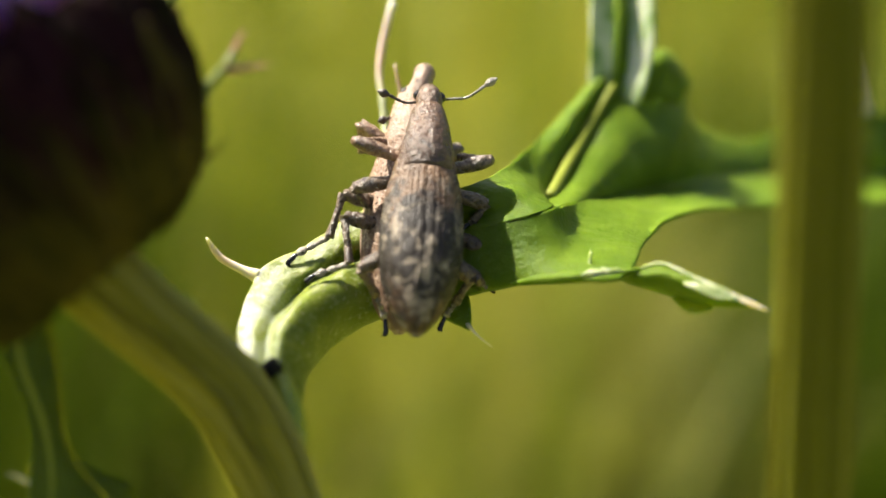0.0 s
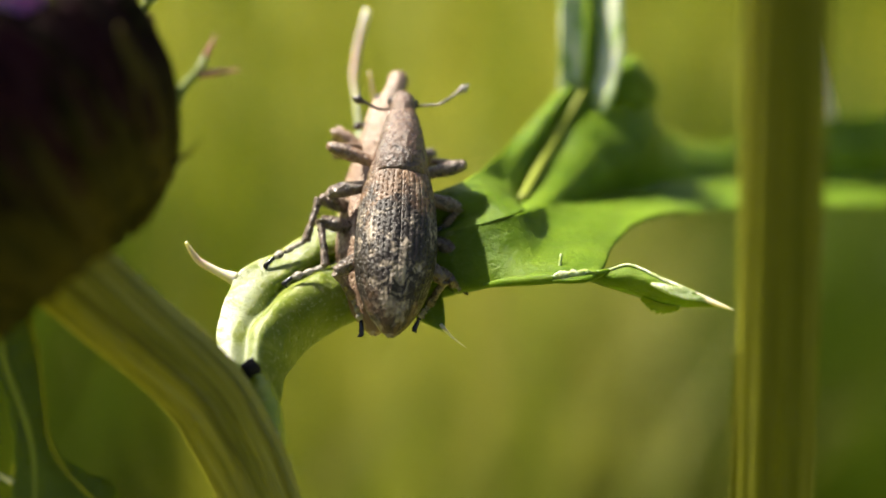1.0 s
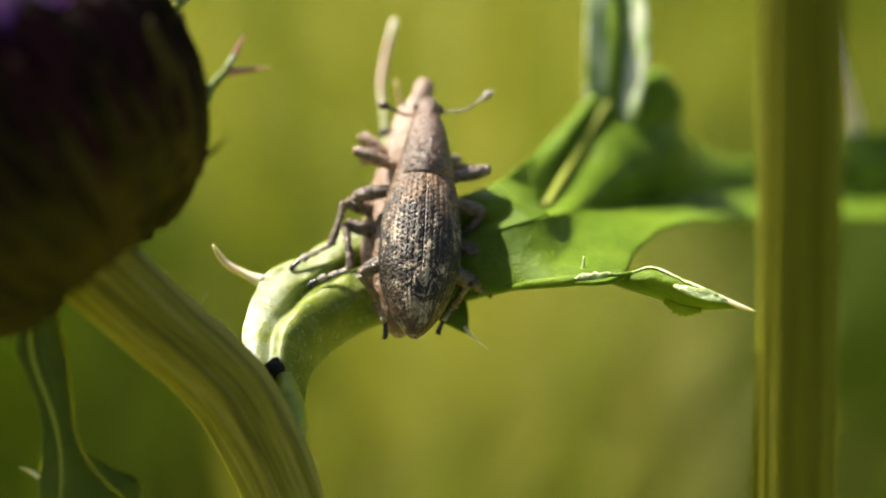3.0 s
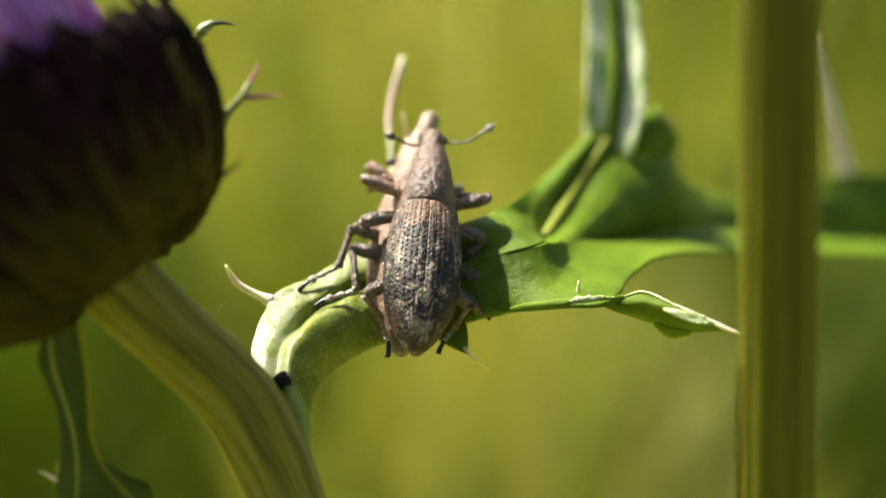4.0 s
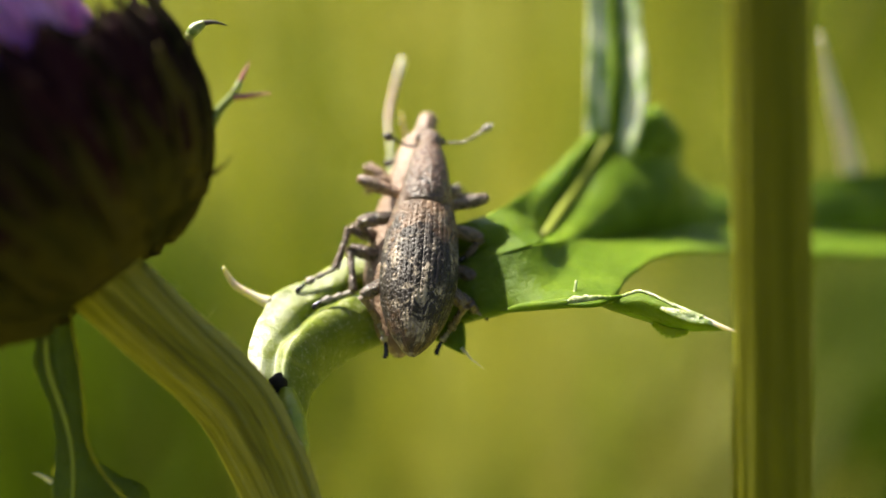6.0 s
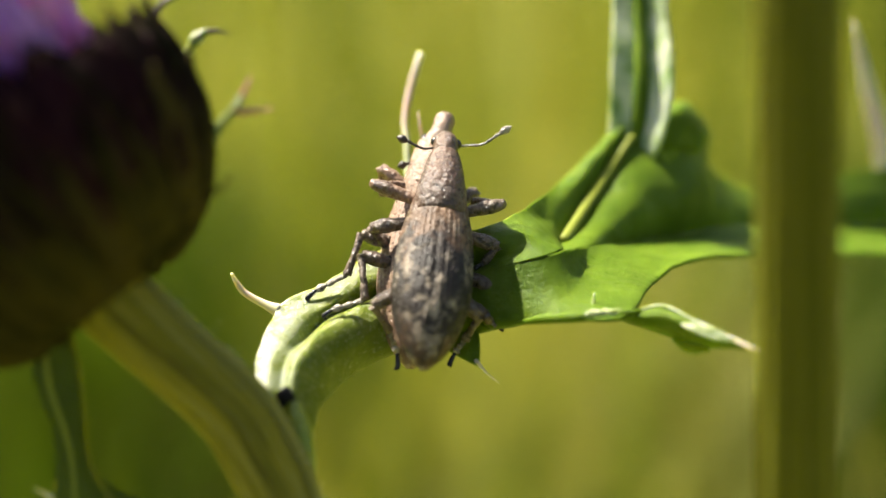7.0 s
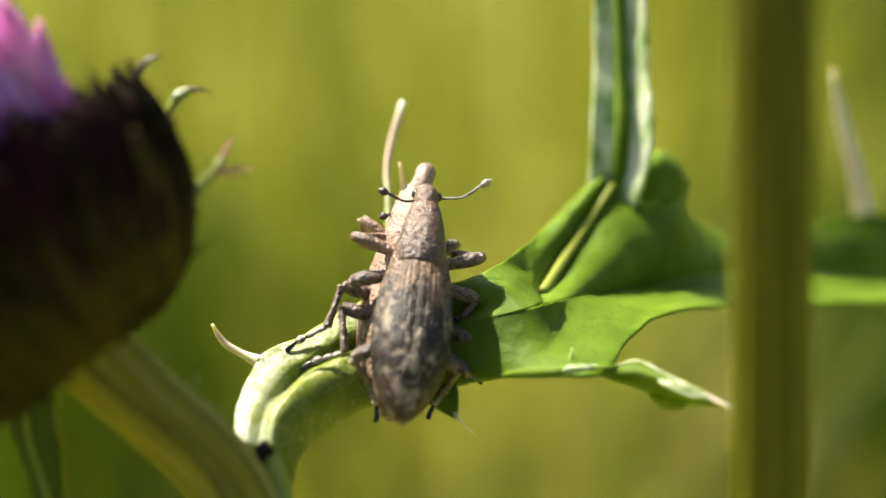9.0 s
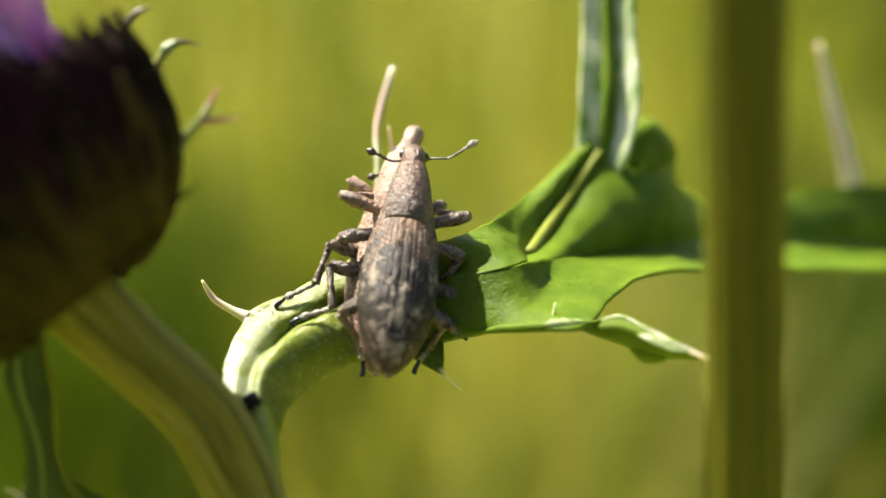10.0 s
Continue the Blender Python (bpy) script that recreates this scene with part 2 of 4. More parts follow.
FROST_GLOSS = frost_gloss_material()
VEINING = plain_material("side_vein", (0.17, 0.2, 0.016), 0.5, 0.3, 1500)
GREEN_TIP = plain_material("green_bract_tip", (0.13, 0.17, 0.03), 0.4)
PINK = plain_material("pink_spine", (0.36, 0.15, 0.13), 0.45)
PALE, FLORET = pale_lobe_material(), floret_material()
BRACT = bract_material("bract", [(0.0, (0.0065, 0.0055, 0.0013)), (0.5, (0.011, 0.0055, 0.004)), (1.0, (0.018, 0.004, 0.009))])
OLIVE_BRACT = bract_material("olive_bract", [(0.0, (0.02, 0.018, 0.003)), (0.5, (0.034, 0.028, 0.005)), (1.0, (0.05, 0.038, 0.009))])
COAT = scale_material("dark_coat", (0.03, 0.015, 0.008), (0.09, 0.047, 0.024), (0.175, 0.1, 0.054), 0.75)
PALE_COAT = scale_material("pale_coat", (0.13, 0.08, 0.05), (0.26, 0.16, 0.098), (0.37, 0.245, 0.165), 0.7)
CASE, PALE_CASE = wing_case_material("wing_case", 1.0), wing_case_material("pale_wing_case", 0.2)
LEGCOAT = scale_material("leg_coat", (0.04, 0.028, 0.019), (0.125, 0.086, 0.055), (0.23, 0.165, 0.112))
SCALY = scale_material("pale_antenna", (0.1, 0.085, 0.06), (0.27, 0.235, 0.18), (0.46, 0.42, 0.35))
BLACK = plain_material("black_shell", (0.008, 0.007, 0.007), 0.2)
CHAR = plain_material("charred_tissue", (0.01, 0.009, 0.008), 0.85, 0.1)
DARK = plain_material("dark_antenna", (0.035, 0.025, 0.02), 0.4)


# ---- shaping ----
def smooth(pts, n):
    """n points along a smooth curve through pts."""
    p = np.asarray(pts, float)
    if p.ndim == 1:
        p = p[:, None]
    p = np.vstack([2 * p[0] - p[1], p, 2 * p[-1] - p[-2]])
    out = []
    for u in np.linspace(0, len(p) - 3 - 1e-9, n):
        i, f = int(u), u - int(u)
        a, b, c, d = p[i : i + 4]
        out.append(0.5 * (2 * b + (c - a) * f + (2 * a - 5 * b + 4 * c - d) * f**2 + (3 * b - a - 3 * c + d) * f**3))
    return np.array(out)


def grid_faces(rows, cols, closed=False, start=0):
    f = []
    for i in range(rows - 1):
        for j in range(cols if closed else cols - 1):
            a, b = start + i * cols + j, start + i * cols + (j + 1) % cols
            f.append((a, b, b + cols, a + cols))
    return f


def tube(pts, radii, sides=14, n=24, ribs=0, depth=0.0, flat=1.0, up=(0.3, 0.2, 1)):
    """A tapered, closed tube along a smooth curve; ribs run along it. flat squeezes it across."""
    c, r = smooth(pts, n), smooth(radii, n)[:, 0]
    t = np.gradient(c, axis=0)
    t /= np.linalg.norm(t, axis=1)[:, None]
    side = np.cross(t[0], up)
    v = []
    for i in range(n):
        side = side - t[i] * side.dot(t[i])
        side /= np.linalg.norm(side)
        over = np.cross(t[i], side)
        a = np.linspace(0, 2 * np.pi, sides, endpoint=False)
        rr = r[i] * (1 + depth * np.cos(a * ribs)) if ribs else r[i] * np.ones(sides)
        v.append(c[i] + (np.cos(a) * rr)[:, None] * side + (np.sin(a) * rr * flat)[:, None] * over)
    v = np.vstack(v)
    f = grid_faces(n, sides, True)
    f += [tuple(range(sides))[::-1], tuple(range((n - 1) * sides, n * sides))]
    return v, f


def sheet(g, thick):
    """A closed sheet of some thickness from a grid of points (rows, cols, 3)."""
    g = np.asarray(g, float)
    rows, cols, _ = g.shape
    nrm = np.cross(np.gradient(g, axis=0), np.gradient(g, axis=1))
    nrm /= np.linalg.norm(nrm, axis=2)[..., None] + 1e-12
    half = nrm * (np.broadcast_to(np.asarray(thick, float), (rows,)) / 2)[:, None, None]
    top, low = (g + half).reshape(-1, 3), (g - half).reshape(-1, 3)
    k = rows * cols
    f = grid_faces(rows, cols) + [tuple(q[::-1]) for q in grid_faces(rows, cols, start=k)]
    rim = [j for j in range(cols)] + [i * cols + cols - 1 for i in range(1, rows)]
    rim += [(rows - 1) * cols + j for j in range(cols - 2, -1, -1)] + [i * cols for i in range(rows - 2, 0, -1)]
    f += [(a, a + k, b + k, b) for a, b in zip(rim, rim[1:] + rim[:1])]
    return np.vstack([top, low]), f


def patch(edge, rib, rows, cols, thick, bulge=0.0, wave=0.0, up=(0, -0.4, 0.9)):
    """A piece of leaf blade between two smooth curves, arched between them and a little uneven."""
    a, b = smooth(edge, rows), smooth(rib, rows)
    s = np.linspace(0, 1, cols)
    g = a[:, None] * (1 - s)[None, :, None] + b[:, None] * s[None, :, None]
    lift = bulge * np.sin(np.pi * s**1.3)[None] * np.clip((np.linalg.norm(a - b, axis=1) - 1.2) / 4, 0, 1)[:, None]
    for i in range(rows):
        for j in range(cols):
            lift[i, j] += wave * noise.noise(Vector(g[i, j]) * 0.7) * (1 - s[j] * 0.7)
    return sheet(g + lift[..., None] * np.array(up), thick * np.minimum(1, 0.05 + np.linspace(0, 1, rows) * 10))


def loft(curves, rows, cols, thick, wave=0.0, taper=True):
    """A sheet through several smooth curves that run side by side."""
    lines = [smooth(c, rows) for c in curves]
    g = np.stack([smooth([line[i] for line in lines], cols) for i in range(rows)])
    for i in range(rows):
        for j in range(cols):
            g[i, j] += wave * np.array(noise.noise_vector(Vector(g[i, j]) * 1.3))
    return sheet(g, thick * np.minimum(1, 0.05 + np.linspace(1, 0, rows) * 12) if taper else thick)


def stem_part(name, pts, radii, ribs, depth, material, plant, label=""):
    """A ribbed stem that knows which way it runs."""
    sides, n = 156, 170
    shape = grown(tube(pts, radii, sides, n, ribs, depth), plant)
    ob = part(name, shape, material, plant, label)
    run = np.r_[0, np.cumsum(np.linalg.norm(np.diff(smooth(pts, n), axis=0), axis=1))]
    a = np.linspace(0, 2 * np.pi, sides, endpoint=False)
    field = np.stack([np.tile(np.cos(a), n) * 1.2, np.tile(np.sin(a), n) * 1.2, np.repeat(run, sides)], 1) * MM
    ob.data.attributes.new("along", "FLOAT_VECTOR", "POINT").data.foreach_set("vector", field.astype(np.float32).ravel())
    return ob


def blade(mid, wide, rows, cols, thick, facing, fold=0.0, teeth=0, bite=0.0, curl=0.0):
    """A narrow leaf or lobe along a curve: half widths, folded along its rib, with toothed edges."""
    c, w = smooth(mid, rows), smooth(wide, rows)[:, 0]
    t = np.gradient(c, axis=0)
    t /= np.linalg.norm(t, axis=1)[:, None]
    side = np.cross(t, np.array(facing, float))
    side /= np.linalg.norm(side, axis=1)[:, None]
    out = np.cross(side, t)
    s = np.linspace(-1, 1, cols)
    saw = 1 + bite * np.abs(np.sin(np.linspace(0, np.pi * teeth, rows))) if teeth else np.ones(rows)
    g = c[:, None] + (w * saw)[:, None, None] * (s[None, :, None] * side[:, None])
    g = g + (w[:, None] * (fold * np.abs(s) + curl * s**2)[None])[..., None] * out[:, None]
    return sheet(g, thick)


def rough(shape, amount):
    v = np.asarray(shape[0])
    return np.array([p + np.array(noise.noise_vector(Vector(p) * 6)) * amount for p in v]), shape[1]


def merge(*meshes):
    v, f, k = [], [], 0
    for mv, mf in meshes:
        v.append(mv)
        f += [tuple(i + k for i in q) for q in mf]
        k += len(mv)
    return np.vstack(v), f


def mesh_data(name, shape, material):
    v, f = shape
    me = bpy.data.meshes.new(name)
    me.from_pydata([tuple(p) for p in v], [], f)
    me.materials.append(material)
    me.polygons.foreach_set("use_smooth", [True] * len(me.polygons))
    bm = bmesh.new()
    bm.from_mesh(me)
    bmesh.ops.recalc_face_normals(bm, faces=bm.faces)
    bm.to_mesh(me)
    bm.free()
    return me


def part(name, shape, material, parent, label=""):
    """One mesh under a thing or a part, in the parent's own metres."""
    ob = new(name, mesh_data(name, shape, material))
    ob.parent = parent
    return tagged(ob, label)


def grown(shape, thing):
    """A shape in plant millimetres, laid into the metres of a thing that stands upright at its base."""
    v, f = shape
    m = np.array(PLANT)
    return np.asarray(v) * MM @ m[:3, :3].T + m[:3, 3] - np.array(thing.location), f


def local(shape):
    return np.asarray(shape[0]) * MM, shape[1]


DOWN = PLANT.to_3x3().inverted() @ Vector((0, 0, -1))


def to_ground(p):
    """The point of the ground under a plant point, and the way there in plant millimetres."""
    w = PLANT @ (Vector(p) * MM)
    return Vector((w.x, w.y, 0)), [tuple(Vector(p) + DOWN * (w.z / MM) * k) for k in (0.03, 0.12, 0.4, 1.003)]


# ---- ground and meadow ----
def meadow():
    n = 60
    g = np.zeros((n, n, 3))
    r = np.linspace(-1, 1, n)
    span = np.sign(r) * (np.abs(r) ** 2.4) * 400 + r * 3
    g[..., 0], g[..., 1] = span[:, None], span[None, :]
    for i in range(n):
        for j in range(n):
            g[i, j, 2] = 0.03 * (noise.noise(Vector((span[i] * 0.7, span[j] * 0.7, 0))) - 0.6) if abs(span[i]) + abs(span[j]) > 0.4 else 0.0
    v = g.reshape(-1, 3)
    ground = new("ground", mesh_data("ground", (v, grid_faces(n, n)), ground_material()))
    tagged(ground, "sunlit olive-green meadow ground between grasses", "ground", kind="structure")
    rng = np.random.default_rng(4)
    sunny = [(0.0, (0.07831, 0.144, 0.0066)), (0.5, (0.1681, 0.210, 0.0131)), (0.8, (0.2464, 0.255, 0.0287)), (1.0, (0.345, 0.345, 0.0985))]
    far = [(0.0, (0.06303, 0.107, 0.0066)), (0.5, (0.1337, 0.160, 0.0098)), (0.8, (0.1958, 0.196, 0.0247)), (1.0, (0.271, 0.263, 0.0739))]
    spots = []
    for _ in range(9000):
        y = 0.3 + 3.7 * rng.random() ** 1.5
        x = rng.uniform(-0.2 - y * 0.55, 0.2 + y * 0.55)
        if rng.random() < 0.12:
            y, x = rng.uniform(-1.6, -0.5), rng.uniform(-1.2, 1.2)
        if abs(x / max(y, 0.05) + 0.02) > 0.19 and 0 < y < 1.05:
            continue
        spots.append((x, y, rng.uniform(0.12, 0.4) * (1 if y > 0.5 or y < 0 else 0.75)))
    for _ in range(5000):
        x, y = rng.uniform(-4.5, 4.5, 2)
        if x * x + y * y > 1.0 and not (y > 0 and abs(x) < 0.3 + y * 0.55):
            spots.append((x, y, rng.uniform(0.12, 0.4)))
    turf("meadow_grass", [q for q in spots if q[1] < 1.5], sunny, rng, "tall yellow-green meadow grass in bright sun")
    turf("far_meadow_grass", [q for q in spots if q[1] >= 1.5], far, rng, "olive-green meadow grass farther off")
    lush = [(0.0, (0.032, 0.068, 0.0036)), (0.6, (0.068, 0.114, 0.0073)), (1.0, (0.109, 0.146, 0.0137))]
    dry = [(0.0, (0.3201, 0.35, 0.08)), (0.6, (0.4656, 0.48, 0.16)), (1.0, (0.58, 0.56, 0.26))]
    spots = [(0.04 + 0.12 * rng.normal() * 0.6, 0.68 + 0.15 * rng.normal() * 0.6, rng.uniform(0.08, 0.21)) for _ in range(2200)]
    turf("dry_grass_tussock", spots, dry, rng, "pale, dry, straw-coloured grass tussock")
    for cx, cy, rx, ry in ((-0.27, 0.72, 0.15, 0.18), (0.27, 0.72, 0.14, 0.2), (0.75, 2.0, 0.32, 0.6), (1.1, 3.0, 0.5, 0.7)):
        spots = [(cx + rx * rng.normal() * 0.6, cy + ry * rng.normal() * 0.6, rng.uniform(0.1, 0.24)) for _ in range(2600)]
        turf("grass_tussock", spots, lush, rng, "low dense tussock of darker green grass")


def turf(name, spots, stops, rng, label):
    """Bent, tapering blades that rise from the ground at the given spots."""
    verts, faces = [], []
    for x, y, tall in spots:
        lean, az, w = rng.uniform(0.05, 0.5), rng.uniform(0, 6.28), rng.uniform(0.0012, 0.0035)
        ca, sa, k = math.cos(az), math.sin(az), len(verts)
        for s in (0, 0.4, 0.75, 1):
            o, half = tall * lean * s * s, w * (1 - s) + 0.0002
            cx, cy, cz = x + ca * o, y + sa * o, tall * s * (1 - 0.15 * lean * s) - 0.035 * (s == 0)
            verts += [(cx - sa * half, cy + ca * half, cz), (cx + sa * half, cy - ca * half, cz)]
        faces += [(k + i, k + i + 1, k + i + 3, k + i + 2) for i in (0, 2, 4)]
    grass = new(name, mesh_data(name, (np.array(verts), faces), grass_material(name, stops)))
    tagged(grass, label, "grass", kind="stuff")


meadow()


# ---- the thistle: stem, leaf and flower head ----
WING = [(-8.5, -4.4, -4.8), (-8.92, -2.6, -3.4), (-8.69, -0.8, -1.96), (-8.3, -0.1, -1.35), (-7, 0.7, -0.75), (-5, 1.6, 0.5), (-3.1, 1.9, 1.3), (-0.33, 1.5, 1.66), (2.65, 8.15, 3.74), (4.88, 11, 6.09)]
INNER = [(-8.2, -4.4, -4.8), (-8.35, -2.9, -3.5), (-7.95, -1.6, -2.6), (-7.4, -0.7, -1.95), (-6.6, -0.1, -1.4), (-5.3, 0.6, -0.7), (-3.3, 1.4, 0.3), (0.5, 0.9, 1.35), (1.48, 4.51, 2.04), (3.04, 7.75, 3.74), (5.06, 10.5, 6.09)]
CHANNEL = [(-7.8, -4.2, -5), (-7.85, -2.6, -3.5), (-7.4, -1.2, -2.75), (-6.8, -0.2, -2.1), (-5.8, 0.6, -1.5), (-4.2, 1.3, -0.8), (-2.3, 1.8, -0.1), (1.2, 0.5, 0.95), (1.97, 4.69, 1.55), (3.41, 7.79, 3.66), (5.26, 10.33, 5.99)]
CREST = [(-7.3, -4.6, -5.2), (-7.49, -3.4, -3.6), (-7.06, -2.4, -2.85), (-6.47, -1.3, -2.2), (-5.39, -0.3, -1.67), (-4.43, 0.2, -1.29), (-2.6, 0.8, -0.7), (1.83, 0.0, 0.6)]
FLANK = [(-7.1, -4.8, -5.5), (-7.1, -3.5, -4.4), (-6.6, -2.4, -3.6), (-5.95, -1.4, -2.95), (-5.0, -0.6, -2.4), (-3.5, -0.1, -2.0), (-1.6, 0.1, -1.5), (1.62, -0.7, -0.55), (2.95, 0.3, -0.4), (4.9, 2.3, -0.1), (6.4, 5.6, 0.4), (10.1, 10.8, 0.85), (15.0, 15.6, 0.75), (26.4, 24.8, 0.75)]
UNDER = [(-6.75, -4.4, -5.9), (-6.66, -3.0, -5.0), (-6.3, -1.7, -4.45), (-5.6, -0.6, -3.9), (-4.17, 0.1, -3.2), (-2.3, 0.3, -2.85), (-0.5, -0.2, -2.2), (1.32, -1.5, -1.77), (2.57, -2.2, -1.61), (4.41, -2.4, -1.44), (5.75, 1.6, -0.5), (7.9, 5.0, 0.3), (13.4, 11.8, 0.35), (25.6, 21.8, 0.2)]
BELOW = [tuple(Vector(p) + Vector((0, 0.75, -0.05 if i > 3 else 0.1))) for i, p in enumerate(UNDER)]
MIDRIB = [(1.83, 0.0, 0.6), (3.45, 4.0, 0.78), (5.5, 7.6, 0.95), (7.4, 10.2, 1.1), (11.2, 14.6, 1.5), (16.6, 19.5, 1.5), (27.3, 28.0, 1.6)]
VEIN = [(1.83, 0, 0.6), (2.34, 5, 0.96), (3.92, 8.65, 3.21), (5.56, 10.85, 5.63)]
CROWN = [(1.83, 0, 0.6), (2.34, 5, 0.96), (3.92, 8.65, 3.21), (5.56, 10.85, 5.63), (9.1, 13.5, 6.19), (9.82, 15.05, 4.27), (13.05, 17.62, 3.27), (17.24, 21.02, 4.33), (26.44, 25.91, 5.37)]
STALK = [(-13.85, -8.20, 0.84), (-13.40, -7.50, -0.22), (-12.74, -7.00, -1.07), (-11.08, -6.20, -2.87), (-9.94, -5.70, -4.00), (-8.97, -5.30, -5.18), (-8.18, -5.05, -6.66), (-7.62, -4.95, -7.88), (-7.07, -4.90, -9.41), (-6.63, -4.70, -11.45), (-6.11, -4.30, -14.23), (-5.40, -3.60, -18.00)]


def thistle():
    foot, way = to_ground(STALK[-1])
    plant = new("thistle")
    plant.location = foot
    tagged(plant, "green thistle with a ribbed stem, spiny leaf and purple flower head", "thistle")
    put = lambda shape: grown(shape, plant)  # noqa: E731
    stem_part("stem", STALK + way, [1.4, 1.4, 1.36, 1.28, 1.28, 1.3, 1.3, 1.28, 1.26, 1.26, 1.28, 1.3, 1.4, 1.5, 2.0, 2.4], 26, 0.02, STEM, plant, "ribbed, streaked olive-green stem")
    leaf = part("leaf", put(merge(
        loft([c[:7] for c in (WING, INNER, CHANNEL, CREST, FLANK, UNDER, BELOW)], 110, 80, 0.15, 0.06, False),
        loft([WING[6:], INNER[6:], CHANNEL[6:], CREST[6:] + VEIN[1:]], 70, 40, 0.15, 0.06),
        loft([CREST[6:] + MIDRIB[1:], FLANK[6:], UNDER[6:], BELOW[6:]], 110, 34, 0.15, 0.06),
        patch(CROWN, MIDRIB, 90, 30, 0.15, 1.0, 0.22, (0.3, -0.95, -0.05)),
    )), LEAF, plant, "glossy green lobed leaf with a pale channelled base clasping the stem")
    part("midrib", put(tube([tuple(Vector(p) + Vector((0, -0.18, 0.0))) for p in MIDRIB[2:]], [0.02, 0.08, 0.12, 0.12, 0.1], 12, 60)), RIB, leaf, "pale raised midrib")
    part("side_vein", put(tube([tuple(Vector(p) + Vector((0.05, -0.55, 0.0))) for p in VEIN[1:]], [0.24, 0.22, 0.14], 12, 40)), VEINING, leaf, "yellow side vein")
    part("rolled_edge", put(tube([(0.6, -1.0, -1.95), (1.32, -1.55, -1.78), (2.57, -2.25, -1.62), (3.4, -2.38, -1.53), (4.41, -2.45, -1.45), (5.0, -2.1, -1.36)], [0.08, 0.16, 0.2, 0.19, 0.16, 0.1], 10, 50)), LEAF, leaf, "rolled dark green leaf edge")
    # the edge's white gloss, added as a pale tube
    part("gloss_edge", put(rough(tube([(2.75, -2.42, -1.52), (3.3, -2.54, -1.46), (3.9, -2.56, -1.4), (4.6, -2.5, -1.36)], [0.04, 0.15, 0.12, 0.03], 12, 50), 0.08)), FROST_GLOSS, leaf, "white gloss painted on the leaf edge")
    part("lower_lobe", put(loft([
        [(4.0, -2.1, -1.3), (4.9, -2.0, -1.36), (5.74, -2.2, -1.14), (6.76, -3.0, -1.58), (7.8, -3.7, -2.02), (8.7, -4.1, -2.4)],
        [(4.0, -2.3, -1.42), (4.9, -2.3, -1.55), (5.8, -2.6, -1.55), (6.9, -3.3, -1.9), (7.85, -3.8, -2.16), (8.7, -4.1, -2.42)],
        [(4.0, -2.2, -1.5), (4.9, -2.1, -1.75), (5.9, -2.3, -2.0), (7.0, -3.1, -2.25), (7.9, -3.7, -2.32), (8.7, -4.1, -2.44)],
        [(4.0, -1.8, -1.55), (4.9, -1.6, -1.9), (5.95, -1.6, -2.25), (7.1, -2.5, -2.55), (7.95, -3.4, -2.5), (8.7, -4.1, -2.46)]], 60, 24, 0.1, 0.05)), LEAF, leaf, "pointed, curled leaf lobe")
    part("lobe_spine", put(tube([(7.6, -3.6, -2.0), (8.3, -3.95, -2.3), (9.0, -4.3, -2.55)], [0.12, 0.1, 0.02], 8, 12)), SPINE, leaf, "pink-tipped spine")
    part("margin", put(rough(blade([(4.1, -2.15, -1.3), (4.9, -2.1, -1.34), (5.74, -2.3, -1.12), (6.76, -3.1, -1.56), (7.8, -3.8, -2.0)], [0.015, 0.025, 0.028, 0.034, 0.034], 110, 5, 0.05, (0.1, -0.7, 0.6), 0.0, 36, 0.9), 0.02)), FROST_GLOSS, leaf, "pale toothed margin")
    part("pale_spot", put(rough(blade([(6.35, -3.12, -1.72), (6.9, -3.45, -1.9), (7.5, -3.72, -2.07), (8.1, -3.95, -2.22)], [0.05, 0.16, 0.17, 0.06], 30, 7, 0.06, (0.1, -0.9, 0.3), 0.0), 0.03)), FROST_GLOSS, leaf, "whitish patch on the lobe")
    part("under_fringe", put(blade([(6.2, -2.1, -2.3), (6.8, -2.5, -2.55), (7.4, -3.0, -2.6)], [0.1, 0.24, 0.08], 24, 5, 0.06, (0.1, -0.9, 0.3), 0, 7, 0.6)), LEAF, leaf)
    part("stub", put(tube([(3.2, -1.9, -1.5), (3.3, -1.7, -1.1), (3.36, -1.6, -0.75)], [0.07, 0.06, 0.05], 8, 12)), FROST_GLOSS, leaf, "short white spine")
    for side in (-1, 1):
        edge = [(5.60 + side * 0.12, 11.64, 3.93), (5.69 + side * 0.29, 10.58, 5.07), (5.97 + side * 0.19, 10.60, 7.71), (5.93 + side * 0.19, 11.20, 11.06), (5.74 + side * 0.14, 11.60, 15.37), (5.54, 11.20, 21.10)]
        back = 0.6 if side < 0 else 0.0
        rim = [(5.60 + side * 0.29, 11.24 + back, 3.93), (5.68 + side * 1.06, 9.88 + back, 5.06), (5.97 + side * 1.38, 9.90 + back, 7.71), (5.92 + side * 1.24, 10.50 + back, 11.06), (5.74 + side * 1.05, 11.00 + back, 15.36), (5.54, 11.10, 21.10)]
        part("upright_fold", put(patch(rim, edge, 40, 10, 0.16, 0.25, 0.2, (side * 0.2, -0.9, 0.1))), PALE, leaf, "upright folded lobe with a painted whitish sheen")
    part("fold_rib", put(tube([(5.72, 10.81, 4.5), (5.97, 10.4, 7.71), (5.93, 11, 11.06), (5.74, 11.4, 15.36), (5.54, 11.2, 20.62)], [0.4, 0.36, 0.3, 0.24, 0.1], 10, 30)), LEAF, leaf)
